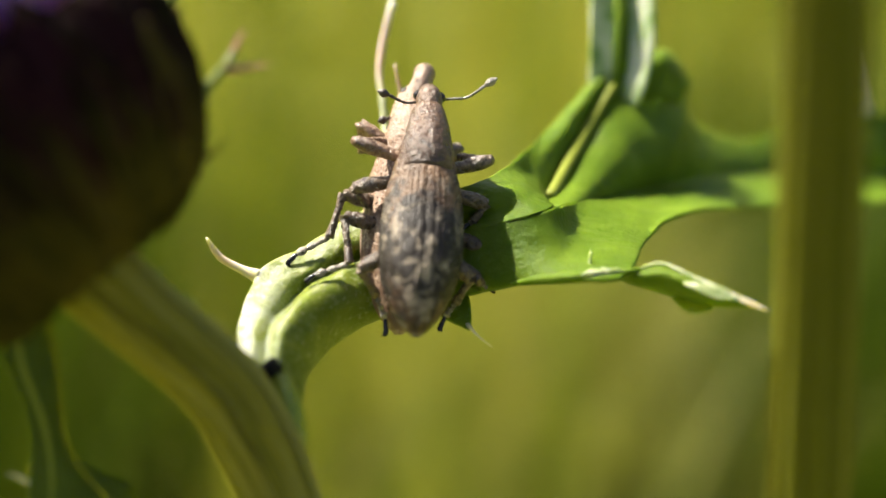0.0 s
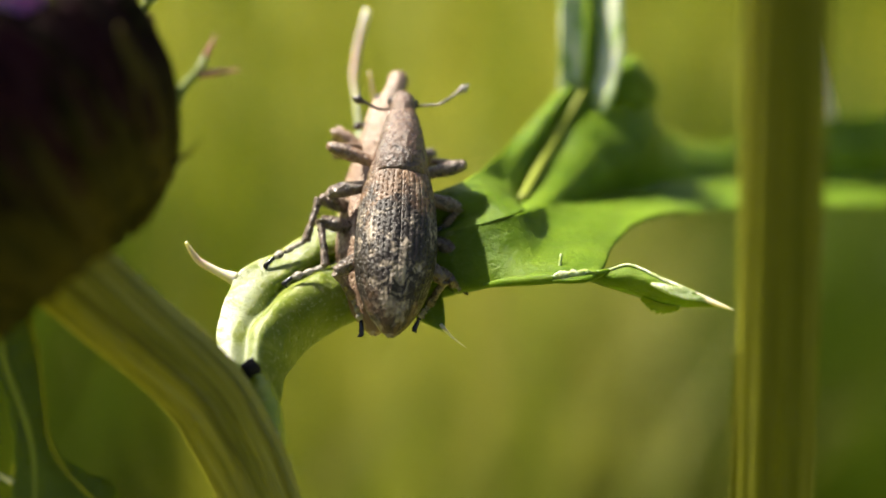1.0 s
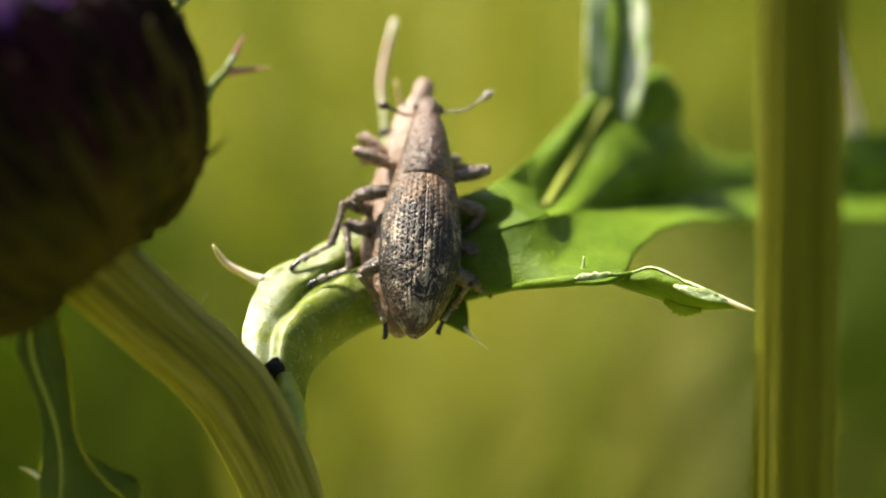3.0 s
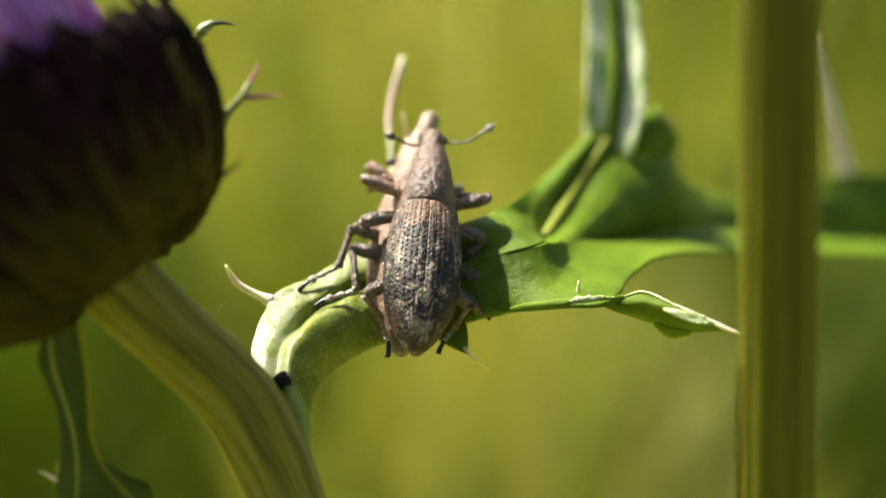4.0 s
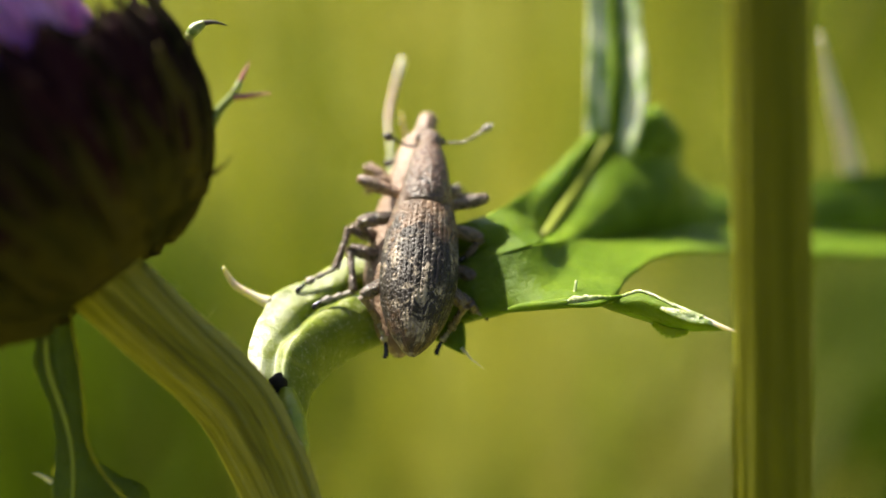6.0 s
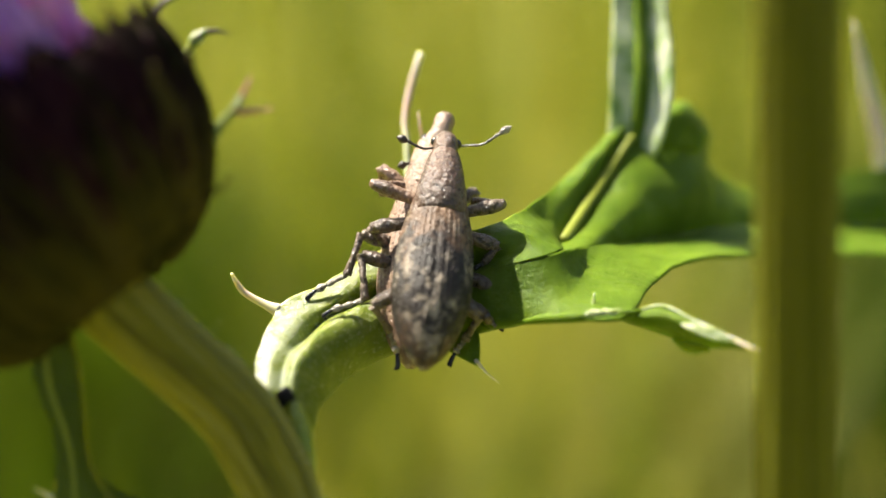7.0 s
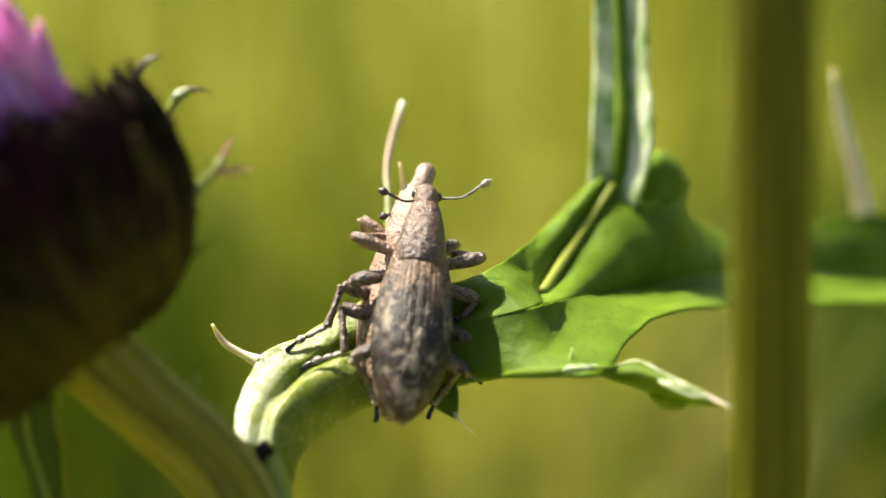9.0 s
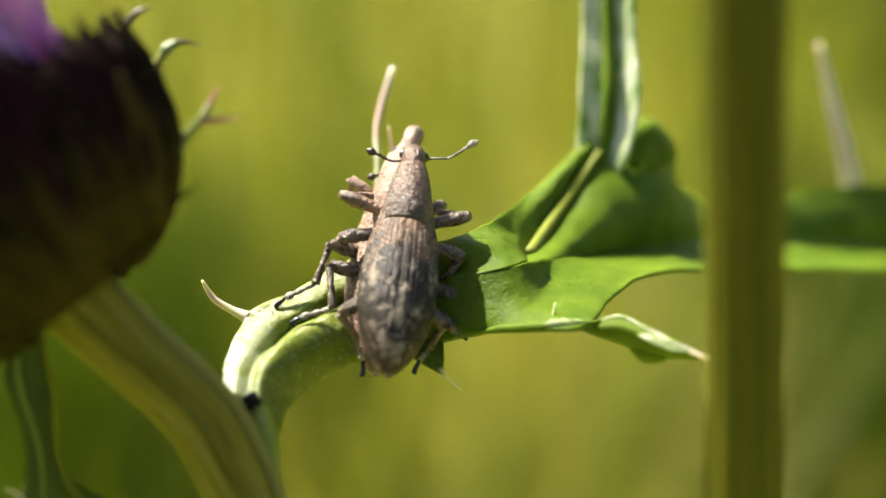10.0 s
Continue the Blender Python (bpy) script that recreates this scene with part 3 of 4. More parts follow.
    part("knob", put(loft([[(6.95, 10.89, 4.88), (7.71, 10.98, 5.07), (8.6, 11.69, 4.88)], [(6.69, 10.8, 6.37), (7.93, 11.2, 6.66), (9.23, 12.16, 5.44)], [(6.89, 12, 7.14), (8.23, 12.4, 7.24), (9.49, 12.74, 5.82)]], 20, 12, 0.2, 0.1)), LEAF, leaf, "dark green curled lobe edge")
    part("far_spine", put(blade([(20.3, 22.8, 4.4), (19.8, 22.6, 6.5), (18.9, 22.5, 9.5), (18.1, 22.4, 12.4)], [0.6, 0.45, 0.34, 0.12], 24, 9, 0.2, (0.1, -0.9, 0.3), -0.5)), SPINE, leaf, "pale spine of the leaf's far lobe")
    part("thorn", put(tube([(-8.55, -0.25, -1.7), (-9.1, -0.25, -1.46), (-9.79, -0.25, -1.09), (-10.1, -0.3, -0.75), (-10.36, -0.4, -0.28)], [0.28, 0.17, 0.14, 0.12, 0.05], 10, 24)), SPINE, leaf, "pale yellow thorn")
    part("tall_spine", put(tube([(-3.5, 3.0, 0.9), (-4.1, 5.5, 3.4), (-4.3, 6.6, 5.0), (-4.46, 7.4, 6.1), (-4.32, 8.2, 7.4), (-3.92, 8.9, 9.15)], [0.24, 0.19, 0.16, 0.15, 0.17, 0.15], 12, 34)), TALL, leaf, "long pale spine with a pinkish tip")
    part("short_spine", put(tube([(-3.6, 4.5, 3.0), (-3.5, 5.2, 4.8), (-3.75, 5.6, 6.3)], [0.12, 0.09, 0.04], 10, 16)), TALL, leaf)
    part("under_lobe", put(blade([(-1.9, 0.2, -2.2), (-1.3, -0.5, -3.0), (-0.9, -0.9, -3.6)], [0.95, 0.5, 0.05], 24, 9, 0.14, (0.1, -0.9, 0.3), -0.2)), LEAF, leaf)
    part("under_spine", put(tube([(-1.0, -0.8, -3.4), (-0.6, -1.2, -3.8), (-0.1, -1.5, -4.15)], [0.09, 0.045, 0.012], 6, 10)), SPINE, leaf)
    rng = np.random.default_rng(12)
    hairs = []
    stalk = smooth(STALK[:-1], 120)
    for i in range(160):
        a = stalk[rng.integers(20, 119)] + np.array([1.02, -0.1, 0.6]) * rng.choice([-1, 1], p=[0.0, 1.0]) + rng.normal(0, 0.15, 3)
        b = a + rng.normal(0, 0.22, 3) + np.array([0.08, -0.05, 0.12])
        hairs.append(tube([a, (a + b) / 2 + rng.normal(0, 0.12, 3), b], [0.006, 0.005, 0.002], 3, 6))
    tagged(part("cobweb_hair", put(merge(*hairs)), SPINE, leaf, "fine white cobwebby hairs"), kind="stuff")
    part("leaf_node", put(rough(tube([(-7.35, -4.2, -4.7), (-7.1, -4.55, -5.4), (-6.9, -4.8, -6.2), (-6.75, -5.0, -7.4), (-6.5, -5.1, -9.0)], [0.3, 0.45, 0.48, 0.4, 0.15], 20, 50), 0.05)), RIB, leaf, "pale green node where the leaf joins the stem")
    edge = []
    for a, p, b, r in zip(STALK[1:8], STALK[2:9], STALK[3:10], [1.36, 1.28, 1.28, 1.3, 1.3, 1.28, 1.26]):
        run = Vector(b) - Vector(a)
        edge.append(tuple(Vector(p) + Vector((-run.z, 0, run.x)).normalized() * (r - 0.1) + Vector((0, -0.25, 0))))
    stem_part("stem_wing", edge, [0.22, 0.3, 0.32, 0.32, 0.32, 0.3, 0.22], 5, 0.05, RIDGE, plant, "pale ridge running down the stem")
    part("scar", put(scar()), CHAR, leaf, "black hole in the leaf axil")
    head = flower_head(plant)
    small = part("small_leaf", put(blade([(-14.72, -7.60, -0.85), (-14.80, -7.20, -2.28), (-14.79, -7.00, -3.53), (-14.53, -6.80, -4.90), (-14.40, -6.60, -6.29), (-14.17, -6.50, -7.53), (-13.41, -6.30, -9.17), (-12.81, -6.00, -10.83)], [0.5, 0.55, 0.72, 0.55, 0.5, 0.86, 1.7, 0.3], 60, 13, 0.14, (0.3, -0.9, 0.2), -0.25, 9, 0.12)), SHADE_LEAF, plant, "small dark green spiny stem leaf, shade painted in")
    part("small_rib", put(tube([(-15.09, -7.35, -2.64), (-15.04, -7.15, -3.74), (-14.60, -6.95, -5.25), (-14.39, -6.80, -6.27), (-14.32, -6.70, -7.50), (-14.44, -6.60, -8.91)], [0.07, 0.09, 0.08, 0.07, 0.06, 0.04], 10, 40)), VEINING, small, "yellowish rib")
    for edge in (-1, 1):
        line = [(-14.72 + edge * 0.50, -7.55, -0.85), (-14.80 + edge * 0.57, -7.15, -2.28), (-14.79 + edge * 0.74, -6.95, -3.53), (-14.53 + edge * 0.57, -6.75, -4.90), (-14.40 + edge * 0.52, -6.55, -6.29), (-14.17 + edge * 0.90, -6.45, -7.53), (-13.41 + edge * 1.75, -6.25, -9.17)]
        part("small_margin", put(rough(tube(line, [0.03, 0.05, 0.05, 0.05, 0.05, 0.05, 0.04], 8, 70), 0.05)), DARK_STEM, small, "crinkled olive margin")
    part("curled_margin", put(rough(tube([(-13.88, -6.90, -9.01), (-13.57, -6.95, -8.84), (-12.61, -6.80, -8.82), (-11.83, -6.70, -8.95), (-11.37, -6.50, -9.14)], [0.03, 0.09, 0.1, 0.07, 0.03], 8, 40), 0.06)), RIB, small, "pale curled margin")
    part("small_thorn", put(tube([(-15.06, -6.70, -7.69), (-15.38, -6.70, -7.49), (-15.71, -6.70, -7.37)], [0.09, 0.05, 0.01], 6, 10)), SPINE, small)
    return head


def scar():
    v, f = tube([(-7.75, -4.5, -4.75), (-7.6, -4.3, -4.45), (-7.55, -4.1, -4.1)], [0.1, 0.36, 0.12], 10, 9)
    v = v + np.array([[0.08 * noise.noise(Vector(p) * 4) for _ in range(3)] for p in v])
    return v, f


HEAD = Vector((-15.40, -9.00, 3.37))
HEAD_SIZE = 1.185
HEAD_AXIS = Vector((-0.6, -0.1, 0.78)).normalized()
HEAD_Z = [-4.2, -4.1, -3.9, -3.4, -2.8, -1.8, -0.6, 0.3, 0.8, 1.1]
HEAD_R = [0.6, 1.7, 2.7, 3.6, 4.2, 4.9, 5.25, 5.1, 4.6, 3.8]


def flower_head(plant):
    """The dark head with its bracts and florets; it sways a little on the stem."""
    turn = HEAD_AXIS.to_track_quat("Z", "Y").to_matrix().to_4x4()
    m = Matrix.Translation(-Vector(plant.location)) @ PLANT @ Matrix.Translation(HEAD * MM) @ turn @ Matrix.Scale(HEAD_SIZE, 4)
    radius = lambda z: float(np.interp(z, HEAD_Z, HEAD_R))  # noqa: E731
    zs = np.linspace(-4.2, 1.1, 30)
    a = np.linspace(0, 2 * np.pi, 40, endpoint=False)
    v = np.vstack([np.stack([radius(z) * np.cos(a), radius(z) * np.sin(a), np.full(40, z)], 1) for z in zs])
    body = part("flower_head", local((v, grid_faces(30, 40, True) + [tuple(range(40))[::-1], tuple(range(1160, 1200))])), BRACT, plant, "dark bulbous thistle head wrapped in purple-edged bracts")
    body.matrix_local = m
    rng = np.random.default_rng(7)
    flat = blade([(0, 0.0, -0.6), (0, 0.2, 0.8), (0, 0.26, 2.4), (0, 0.12, 3.6), (0, 0.15, 4.3)], [0.5, 0.62, 0.5, 0.22, 0.02], 14, 7, 0.14, (0, -1, 0), 0.0, curl=-0.35)
    hooked = blade([(0, 0.0, -0.6), (0, 0.2, 0.8), (0, 0.26, 2.2), (0, 0.5, 3.2), (0, 1.1, 3.9)], [0.5, 0.62, 0.45, 0.18, 0.02], 14, 7, 0.14, (0, -1, 0), 0.0, curl=-0.35)
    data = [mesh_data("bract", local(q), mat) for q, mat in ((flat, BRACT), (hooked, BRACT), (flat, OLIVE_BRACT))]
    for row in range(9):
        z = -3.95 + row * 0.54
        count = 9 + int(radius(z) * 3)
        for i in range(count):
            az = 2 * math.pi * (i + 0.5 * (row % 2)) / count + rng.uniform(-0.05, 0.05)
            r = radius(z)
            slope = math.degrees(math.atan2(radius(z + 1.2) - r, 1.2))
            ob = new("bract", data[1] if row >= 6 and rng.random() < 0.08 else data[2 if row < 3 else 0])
            ob.parent = body
            lift = slope + rng.uniform(-7, -2)
            size = min(0.6 + 0.05 * row, max(0.26, (1.7 - z) / 4.2))
            ob.matrix_local = Matrix.Rotation(az, 4, "Z") @ Matrix.Translation((0, (r - 0.02) * MM, z * MM)) @ Matrix.Rotation(radians(-lift), 4, "X")
            ob.scale = (rng.uniform(0.9, 1.15), 1, size * rng.uniform(0.9, 1.1))
    back = m.inverted()
    inside = lambda shape: ((lambda v, f: (np.array([tuple(back @ Vector(p)) for p in v]), f))(*grown(shape, plant)))  # noqa: E731
    tufts = []
    near = Vector((-0.117, -0.96, 0.254))
    right = HEAD_AXIS.cross(near)
    for i in range(340):
        az, q = rng.uniform(0, 6.283), math.sqrt(rng.random())
        u = right * math.cos(az) + near * math.sin(az)
        p = HEAD + (HEAD_AXIS * -0.2 + u * (3.9 * q)) * HEAD_SIZE
        way = (HEAD_AXIS + Vector((-0.08, -0.34, 0)) + u * (0.3 * q)).normalized()
        h = HEAD_SIZE * (rng.uniform(5.0, 8.5) - 1.5 * q)
        bend = Vector(rng.normal(0, 0.35, 3))
        tufts.append(tube([p, p + way * (h * 0.45) + bend * 0.3, p + way * (h * 0.8) + bend, p + way * h + bend * 1.6], [0.15, 0.17, 0.3, 0.07], 6, 9))
    for i in range(80):
        az = radians(rng.uniform(40, 130))
        u = right * math.cos(az) + near * math.sin(az)
        p = HEAD + (HEAD_AXIS * 0.0 + u * 3.6) * HEAD_SIZE
        q = HEAD + (HEAD_AXIS * rng.uniform(0.1, 0.9) + u * rng.uniform(4.7, 5.2)) * HEAD_SIZE
        way = (HEAD_AXIS + u * rng.uniform(-0.15, 0.1) - right * 0.1).normalized()
        h = HEAD_SIZE * rng.uniform(4.0, 6.5)
        tufts.append(tube([p, q, q + way * (h * 0.6), q + way * h + Vector(rng.normal(0, 0.3, 3))], [0.12, 0.17, 0.3, 0.08], 6, 10))
    tagged(part("floret_tuft", inside(merge(*tufts)), FLORET, body, "tuft of purple thistle florets"), kind="stuff")
    for pts, radii, mat, label in (
        ([(-11.22, -7.76, 3.37), (-9.76, -7.21, 4.26), (-9.17, -7.09, 5.16), (-8.75, -7.09, 5.62), (-8.53, -7.09, 5.9)], [0.4, 0.28, 0.17, 0.15, 0.11], GREEN_TIP, "green bract tip"),
        # glare at the spine's foot, added as a white piece
        ([(-8.62, -7.09, 5.78), (-8.49, -7.09, 6.03), (-8.37, -7.09, 6.28)], [0.13, 0.13, 0.09], FROST_GLOSS, "foot of a bract spine with painted white glare"),
        ([(-8.39, -7.09, 6.23), (-8.21, -7.09, 6.59), (-8.05, -7.09, 6.9)], [0.1, 0.07, 0.014], PINK, "reddish bract spine"),
        ([(-8.7, -7.09, 5.66), (-8.09, -7.09, 5.72), (-7.29, -7.09, 5.81)], [0.116, 0.104, 0.017], PINK, "pink bract spine"),
        ([(-13.35, -6.31, 5.16), (-11.45, -4.85, 6.62), (-10.94, -4.51, 7.75), (-10.66, -4.51, 8.25)], [0.464, 0.348, 0.232, 0.174], RIB, "green base of a curled bract tip"),
        # highlight on the bend, put in as a white piece
        ([(-10.78, -4.51, 8.09), (-10.55, -4.51, 8.41), (-10.16, -4.51, 8.67)], [0.116, 0.22, 0.116], FROST_GLOSS, "bend of a curled bract tip with painted white highlight"),
        ([(-10.22, -4.51, 8.65), (-9.76, -4.51, 8.67), (-9.32, -4.51, 8.55)], [0.116, 0.07, 0.012], DARK, "dark curled bract spine"),
        ([(-14.15, -6.75, 5.62), (-12.46, -5.85, 7.52), (-11.78, -5.63, 8.98), (-11.34, -5.63, 9.54), (-10.78, -5.63, 9.71)], [0.464, 0.301, 0.151, 0.104, 0.014], DARK, "dark curled bract tip"),
        ([(-9.30, -8.60, 2.77), (-8.96, -8.60, 3.02), (-8.63, -8.60, 3.26), (-8.34, -8.60, 3.64)], [0.12, 0.08, 0.045, 0.008], BRACT, "thin dark bract tip"),
    ):
        part("bract_tip", inside(tube(pts, radii, 8, 20)), mat, body, label)
    return body


head = thistle()


# ---- the second stem ----
def second_stem():
    base = Vector((8.72, -11.3, 1.28))
    lean = Vector((0.1, DOWN.y, DOWN.z))
    drop = (PLANT @ (base * MM)).z / MM * 1.003
    foot = PLANT @ ((base + lean * drop) * MM)
    plant = new("upright_thistle")
    plant.location = (foot.x, foot.y, 0)
    tagged(plant, "upright ribbed olive-brown thistle stem", "thistle")
    line = [tuple(base + lean * k) for k in (-60, -28, -10, 0, 8, 20, 80, 250, drop)]
    stem_part("stem", line, [0.9, 1.1, 1.16, 1.18, 1.22, 1.25, 1.4, 1.8, 2.4], 11, 0.035, DARK_STEM, plant)
    side = [tuple(base + lean * k + Vector((-1.18 - 0.015 * k, 0.1, 0))) for k in (5, 7.5, 10, 13, 17, 24)]
    part("wing", grown(blade(side, [0.03, 0.05, 0.07, 0.08, 0.09, 0.04], 60, 5, 0.1, (0, -0.9, 0.1), 0.0, 40, 0.5), plant), STEM_EDGE, plant, "thin pale wing along the stem")


second_stem()


# ---- the weevils ----
AHEAD = Vector((0.058, 0.428, 0.902)).normalized()
BACK = Vector((0.14, -0.89, 0.43))
BACK = (BACK - AHEAD * BACK.dot(AHEAD)).normalized()
BODY = PLANT @ Matrix.Translation(Vector((-2.76, -3.32, -3.43)) * MM) @ Matrix((AHEAD.cross(BACK), AHEAD, BACK)).transposed().to_4x4()

BODY_Y = [0.0, 0.3, 0.85, 1.7, 2.7, 3.9, 5.2, 6.0, 6.3]
BODY_W = [0.06, 0.38, 0.8, 1.19, 1.42, 1.46, 1.37, 1.22, 0.98]
BODY_T = [-0.25, 0.05, 0.38, 0.68, 0.85, 0.8, 0.6, 0.42, 0.3]
NECK_Y = [6.18, 6.38, 6.95, 7.65, 8.35, 8.95, 9.25]
NECK_W = [0.94, 1.02, 1.0, 0.87, 0.73, 0.57, 0.42]
NECK_T = [0.3, 0.42, 0.46, 0.36, 0.12, -0.2, -0.45]


def smooth_profile(ys, vs, n):
    s = smooth(np.stack([ys, vs], 1), 200)
    y = np.linspace(ys[0], ys[-1], n)
    return y, np.interp(y, s[:, 0], s[:, 1])


def elytron(side):
    """One wing case: a domed half shell with rows of punctures."""
    ny, na, lanes = 260, 150, 13
    y, w = smooth_profile(BODY_Y, BODY_W, ny)
    _, top = smooth_profile(BODY_Y, BODY_T, ny)
    a = np.radians(np.linspace(0.6, 112, na))[None]
    y, w, top = y[:, None], w[:, None], top[:, None]
    h = np.minimum(1.25, w * 0.95)
    lane = a / np.radians(112) * lanes
    row = np.maximum(0, np.cos(2 * np.pi * (lane - 0.5)))
    hole = np.maximum(0, np.cos(2 * np.pi * (y / 0.23 + 0.5 * (lane.astype(int) % 2) + 0.12 * np.sin(9 * lane + 3 * y)))) ** 0.7
    dip = (0.006 * row + 0.05 * row * hole) * np.minimum(1, w / 0.8)
    dip = dip + 0.012 * np.sin(5 * y + 3 * np.sin(2.3 * a * 3 + side)) * np.sin(7 * a + 2 * y)
    wide, high = w - dip, h - dip - 0.05 * np.exp(-((a / 0.035) ** 2))
    g = np.stack([side * wide * np.sin(a), y + 0 * a, top - h + high * np.cos(a)], -1)
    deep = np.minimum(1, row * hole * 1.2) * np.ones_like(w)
    flip = slice(None) if side > 0 else slice(None, None, -1)
    crest = np.maximum(0, -np.cos(2 * np.pi * (lane - 0.5))) ** 0.6 * np.ones_like(w)
    return sheet(g[:, flip], 0.07), np.tile(deep[:, flip].ravel(), 2), np.tile(crest[:, flip].ravel(), 2)


def ring_loft(ys, ws, tops, low, n, sides=48, rough=0.0, freq=5.0):
    y, w = smooth_profile(ys, ws, n)
    _, top = smooth_profile(ys, tops, n)
    a = np.linspace(0, 2 * np.pi, sides, endpoint=False)
    v = []
    for i in range(n):
        h = (top[i] - low) / 2 if w[i] * 2 > top[i] - low else w[i] * 1.0
        for t in a:
            d = 1 + rough * noise.noise(Vector((math.cos(t) * 1.3, math.sin(t) * 1.3, y[i])) * freq)
            v.append((w[i] * d * math.cos(t), y[i], top[i] - h + h * d * math.sin(t)))
    return np.array(v), grid_faces(n, sides, True) + [tuple(range(sides))[::-1], tuple(range((n - 1) * sides, n * sides))]


def weevil(m, size, coat, label, legs, snout, antennae):
    bug = new("weevil")
    bug.matrix_world = m
    tagged(bug, label, "weevil", "pair of mating weevils")
    fit = lambda shape: (np.asarray(shape[0]) * MM * size, shape[1])  # noqa: E731
    for side in (-1, 1):
        shape, deep, crest = elytron(side)
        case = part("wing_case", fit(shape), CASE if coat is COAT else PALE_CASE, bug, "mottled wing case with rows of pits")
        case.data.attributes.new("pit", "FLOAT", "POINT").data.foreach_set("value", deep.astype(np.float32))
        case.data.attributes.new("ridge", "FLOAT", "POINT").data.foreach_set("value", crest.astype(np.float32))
    part("abdomen", fit(ring_loft([0.15, 0.5, 1.5, 3.5, 5.5, 6.8], [0.15, 0.48, 0.98, 1.28, 1.28, 1.08], [-0.4, -0.2, 0.2, 0.5, 0.4, 0.2], -1.6, 40, 40, 0.05)), coat, bug)
    part("pronotum", fit(ring_loft(NECK_Y, NECK_W, NECK_T, -1.45, 110, 140, 0.018, 11.0)), coat, bug, "wrinkled brown neck shield")
    nose = [Vector(p) for p in snout]
    head = part("head", fit(tube(snout, [0.42, 0.5, 0.44, 0.38, 0.37, 0.38, 0.26], 28, 40)), coat, bug, "head with a stout downturned snout")
    for side in (-1, 1):
        c = nose[1].lerp(nose[2], 0.6) + Vector((side * 0.38, 0, 0.06))
        part("eye", fit(tube([c + Vector((-side * 0.1, -0.2, 0)), c + Vector((side * 0.04, 0, 0)), c + Vector((-side * 0.1, 0.2, 0))], [0.06, 0.2, 0.06], 12, 10)), BLACK, head, "black shiny eye")
    for which, pts in enumerate(antennae):
        # second antenna is the lit one, its brightness put into a paler coat
        skin = SCALY if which else DARK
        v, f = tube(pts[:-1], [0.05] * (len(pts) - 2) + [0.06], 8, 48)
        c = smooth(pts[:-1], 48)
        swell = np.repeat([0.8 + 0.45 * abs(math.sin(i * 0.46)) if i > 18 else 1.0 for i in range(48)], 8)[:, None]
        v = np.repeat(c, 8, 0) + (v - np.repeat(c, 8, 0)) * swell
        scape = part("antenna", local((v, f)), skin, bug, "thin beaded antenna")
        part("club", local(tube([pts[-2], Vector(pts[-2]).lerp(Vector(pts[-1]), 0.5), pts[-1]], [0.06, 0.17, 0.03], 10, 12)), skin, scape)
    for which, leg_points in enumerate(legs):
        # front left leg takes the pale coat: its sunlight is put into the colour
        leg(bug, local, [Vector(p) for p in leg_points], PALE_COAT if which == 0 else LEGCOAT)
    return bug


def leg(bug, fit, p, skin):
    """Hip, knee, shin end and, where the foot shows, its end and the claws' tips."""
    hip, knee, shin = p[:3]
    fem = part("leg", fit(rough(tube([hip, hip.lerp(knee, 0.35), hip.lerp(knee, 0.7), knee], [0.2, 0.25, 0.29, 0.2], 20, 36), 0.03)), skin, bug, "scaly grey-brown leg")
    bow = knee.lerp(shin, 0.5) + Vector((0, 0, 0.06))
    part("shin", fit(rough(tube([knee, knee.lerp(bow, 0.35), bow, shin], [0.2, 0.15, 0.13, 0.18], 14, 36), 0.04)), skin, fem)
    if len(p) < 5:
        return
    toe, tip = p[3:5]
    lobes = []
    for k in range(3):
        a, b = shin.lerp(toe, k / 3), shin.lerp(toe, (k + 1) / 3)
        lobes.append(tube([a, a.lerp(b, 0.5), b], [0.07, 0.12 if k < 2 else 0.16, 0.08], 8, 8, flat=0.7))
    part("foot", fit(rough(merge(*lobes), 0.03)), SCALY, fem, "pale grey jointed foot")
    side = (tip - toe).cross(Vector((0, 0, 1))).normalized() * 0.04
    for s in (-1, 1):
        mid = toe.lerp(tip, 0.5) + side * s + (toe - shin).normalized() * 0.2
        part("claw", fit(tube([toe, mid, tip + side * s * 1.2], [0.075, 0.065, 0.014], 8, 14)), BLACK, fem)


def shifted(pts, o):
    return [tuple(Vector(p) - Vector(o)) for p in pts]


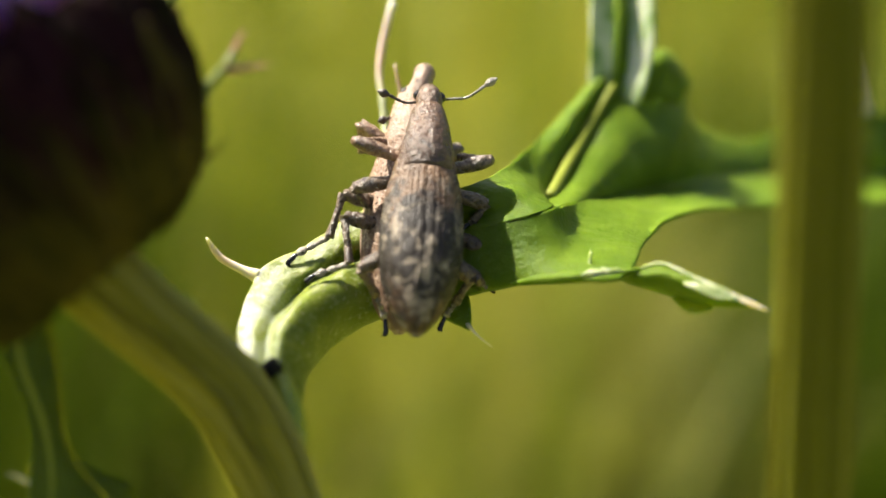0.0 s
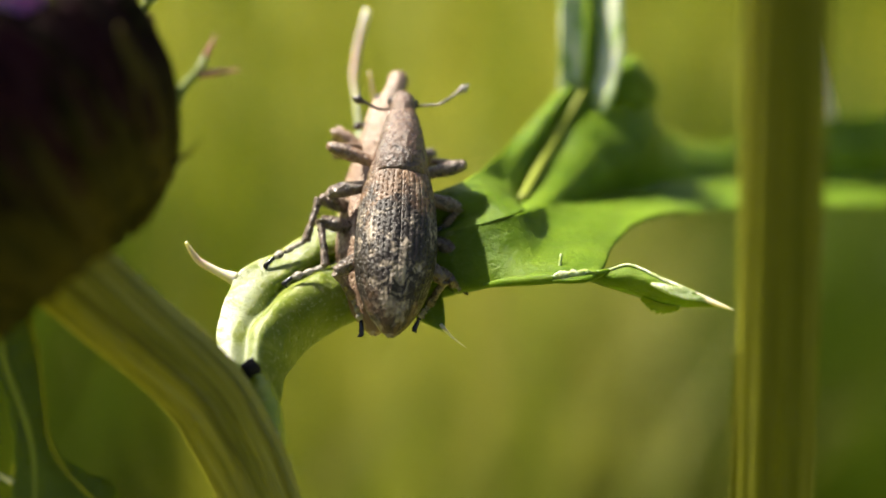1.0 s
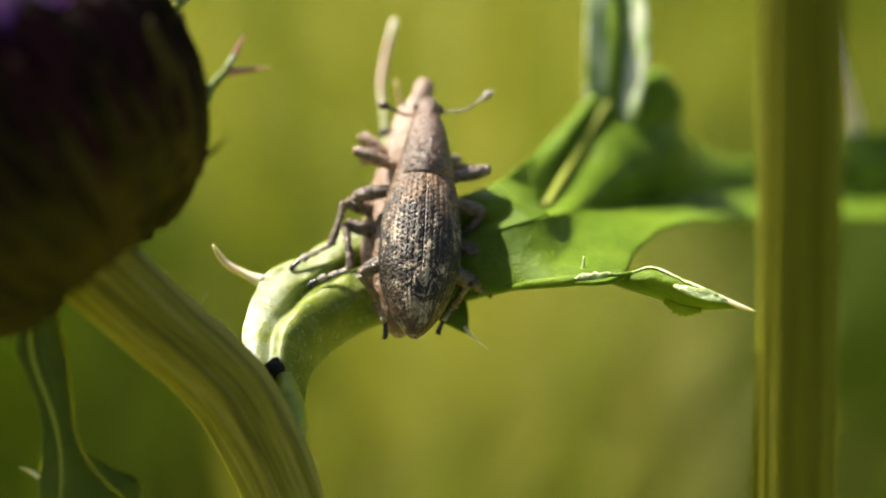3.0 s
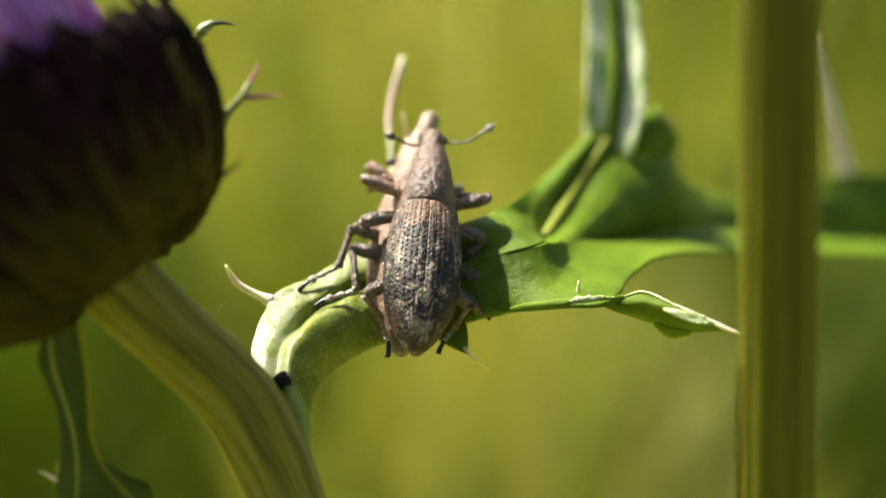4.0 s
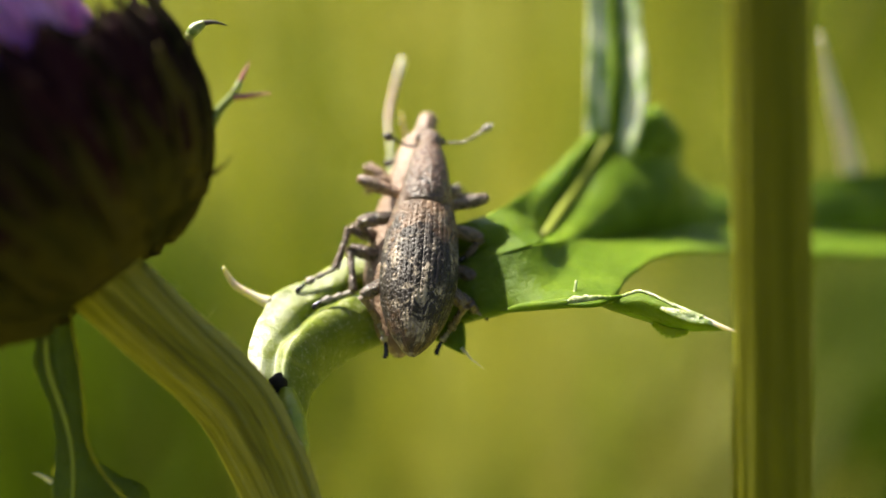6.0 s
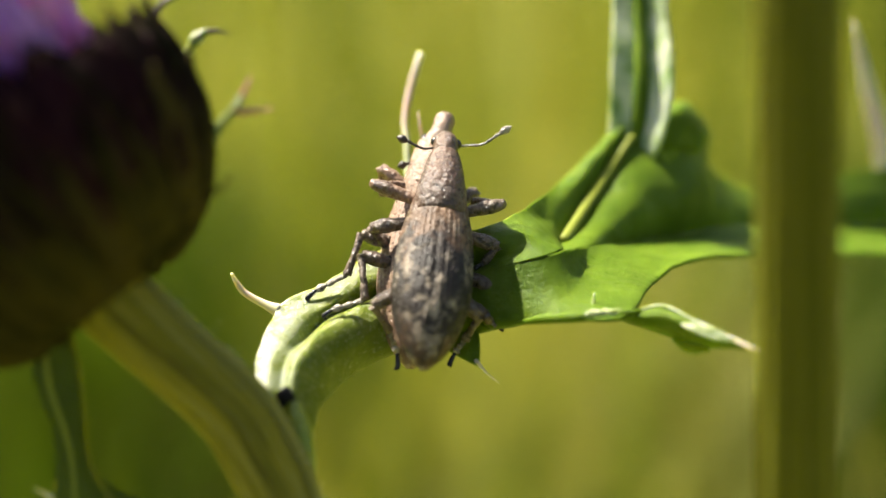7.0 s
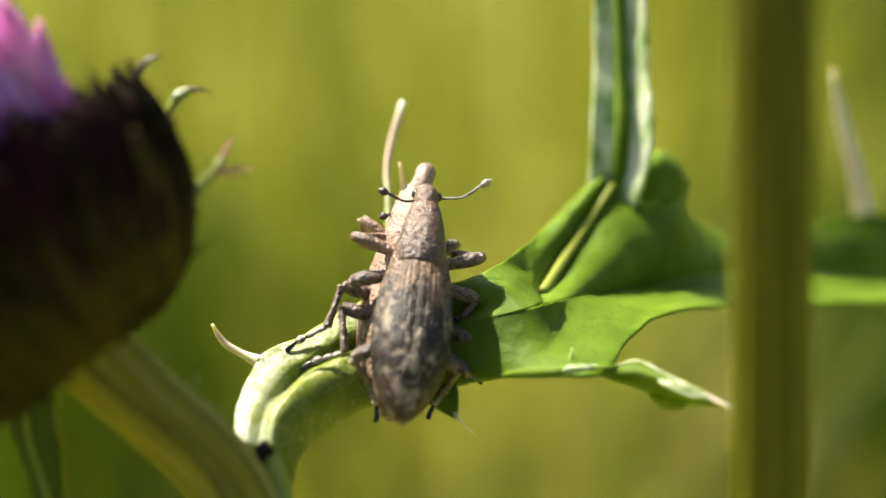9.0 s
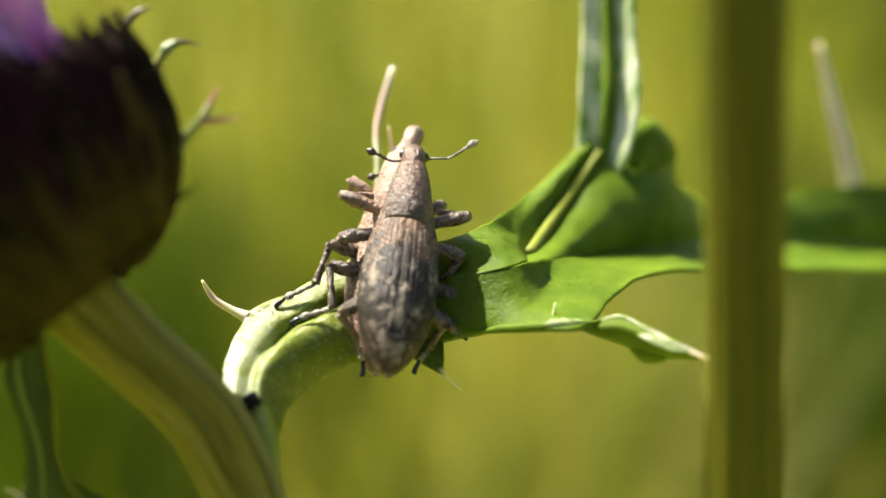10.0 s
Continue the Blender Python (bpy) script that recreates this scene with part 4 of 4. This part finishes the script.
def weevils():
    o = (-0.4, 0.75, -2.2)
    male_legs = [
        [(-0.9, 7.0, -1.0), (-2.64, 7.38, -0.8), (-1.5, 8.0, -1.9)],
        [(0.9, 6.7, -1.0), (2.42, 7.21, -0.8), (1.4, 7.7, -1.9)],
        [(-1.0, 6.1, -1.1), (-2.53, 5.75, -1.3), (-1.9, 5.45, -2.1)],
        [(1.0, 5.85, -1.1), (2.41, 5.66, -1.3), (1.99, 5.11, -1.7), (1.85, 5.0, -1.75), (1.7, 4.9, -1.8)],
        [(-1.1, 3.2, -0.8), (-2.06, 2.45, -0.9), (-1.35, 1.9, -1.8), (-0.95, 1.15, -2.1), (-1.0, 0.55, -2.3)],
        [(1.1, 3.3, -0.9), (1.9, 2.55, -1.0), (1.5, 1.9, -1.8), (1.2, 1.44, -2.1), (1.1, 0.9, -2.2)],
    ]
    female_legs = [
        [(-0.9, 8.0, -2.7), (-2.43, 8.94, -2.5), (-2.2, 8.2, -3.4)],
        [(0.9, 8.0, -2.7), (1.5, 8.6, -2.9), (1.4, 8.0, -3.6)],
        [(-1.0, 5.6, -2.4), (-2.83, 5.71, -1.9), (-3.2, 4.12, -2.3), (-4.3, 3.42, -2.5), (-4.52, 2.95, -2.6)],
        [(0.9, 4.6, -1.7), (2.7, 3.9, -1.6), (1.85, 3.54, -1.9)],
        [(-1.0, 4.6, -2.0), (-2.73, 4.76, -1.7), (-2.4, 3.05, -1.9), (-3.58, 2.52, -2.0), (-3.76, 2.14, -2.05)],
        [(0.9, 3.4, -1.6), (2.12, 2.72, -1.1), (2.32, 2.67, -1.5), (2.64, 2.58, -1.7), (2.85, 2.51, -1.8)],
    ]
    male_horns = [
        [(-0.3, 9.4, -0.95), (-0.6, 9.28, -0.95), (-0.95, 9.25, -0.95), (-1.5, 9.42, -0.85), (-1.95, 9.52, -0.8)],
        [(0.35, 9.5, -0.95), (0.9, 9.62, -0.95), (1.45, 9.76, -0.95), (2.05, 10.25, -0.85), (2.5, 10.62, -0.8)],
    ]
    female_horns = [[(-0.4, 10.0, -2.6), (-0.8, 9.75, -2.6), (-1.1, 9.5, -2.6), (-1.4, 9.3, -2.55), (-1.75, 9.1, -2.5)]]
    weevil(BODY, 1.0, COAT, "brown and grey mottled weevil riding on another weevil's back", male_legs,
           [(0, 8.9, -0.7), (0, 9.4, -0.85), (0, 9.7, -1.05), (0, 9.9, -1.4), (0, 9.95, -1.75), (0, 9.95, -2.0), (0, 9.93, -2.1)], male_horns)
    weevil(BODY @ Matrix.Translation(Vector(o) * MM), 1.1, PALE_COAT, "pale brown weevil gripping a thistle leaf base, carrying another", [shifted(q, o) for q in female_legs],
           [(0, 8.6, -0.6), (0.05, 8.8, -0.6), (0.12, 9.05, -0.55), (0.2, 9.3, -0.5), (0.27, 9.6, -0.5), (0.32, 9.88, -0.55), (0.34, 10.0, -0.6)], [shifted(q, o) for q in female_horns])


weevils()


# ---- what moves: the focus and the swaying head ----
SWAY = [(0, 0.11, -0.35), (0.5, 0.07, -0.17), (1, -0.10, -0.25), (1.5, -0.02, -0.30), (2, -0.05, -0.22), (2.5, -0.09, -0.20), (3.8, 0.16, -0.12), (4, 0.02, -0.15), (4.5, -0.10, 0.00), (5, -0.09, 0.05), (5.5, -0.03, -0.04), (6, -0.08, -0.07), (6.2, -0.13, -0.05), (7.3, -0.22, -0.36), (7.5, -0.18, -0.35), (8, -0.22, -0.43), (8.5, -0.21, -0.34), (9, -0.24, -0.39), (9.5, -0.28, -0.23), (10, -0.31, -0.23)]


def motions():
    walk(focus, [(t, Matrix.Translation(PLANT @ (Vector((-3.0, d, 0.0)) * MM))) for t, d in FOCUS])
    rest = head.matrix_basis.copy()
    turn = PLANT.to_3x3()
    walk(head, [(t, Matrix.Translation(turn @ (Vector((x, 0, h)) * MM)) @ rest) for t, x, h in SWAY])


motions()
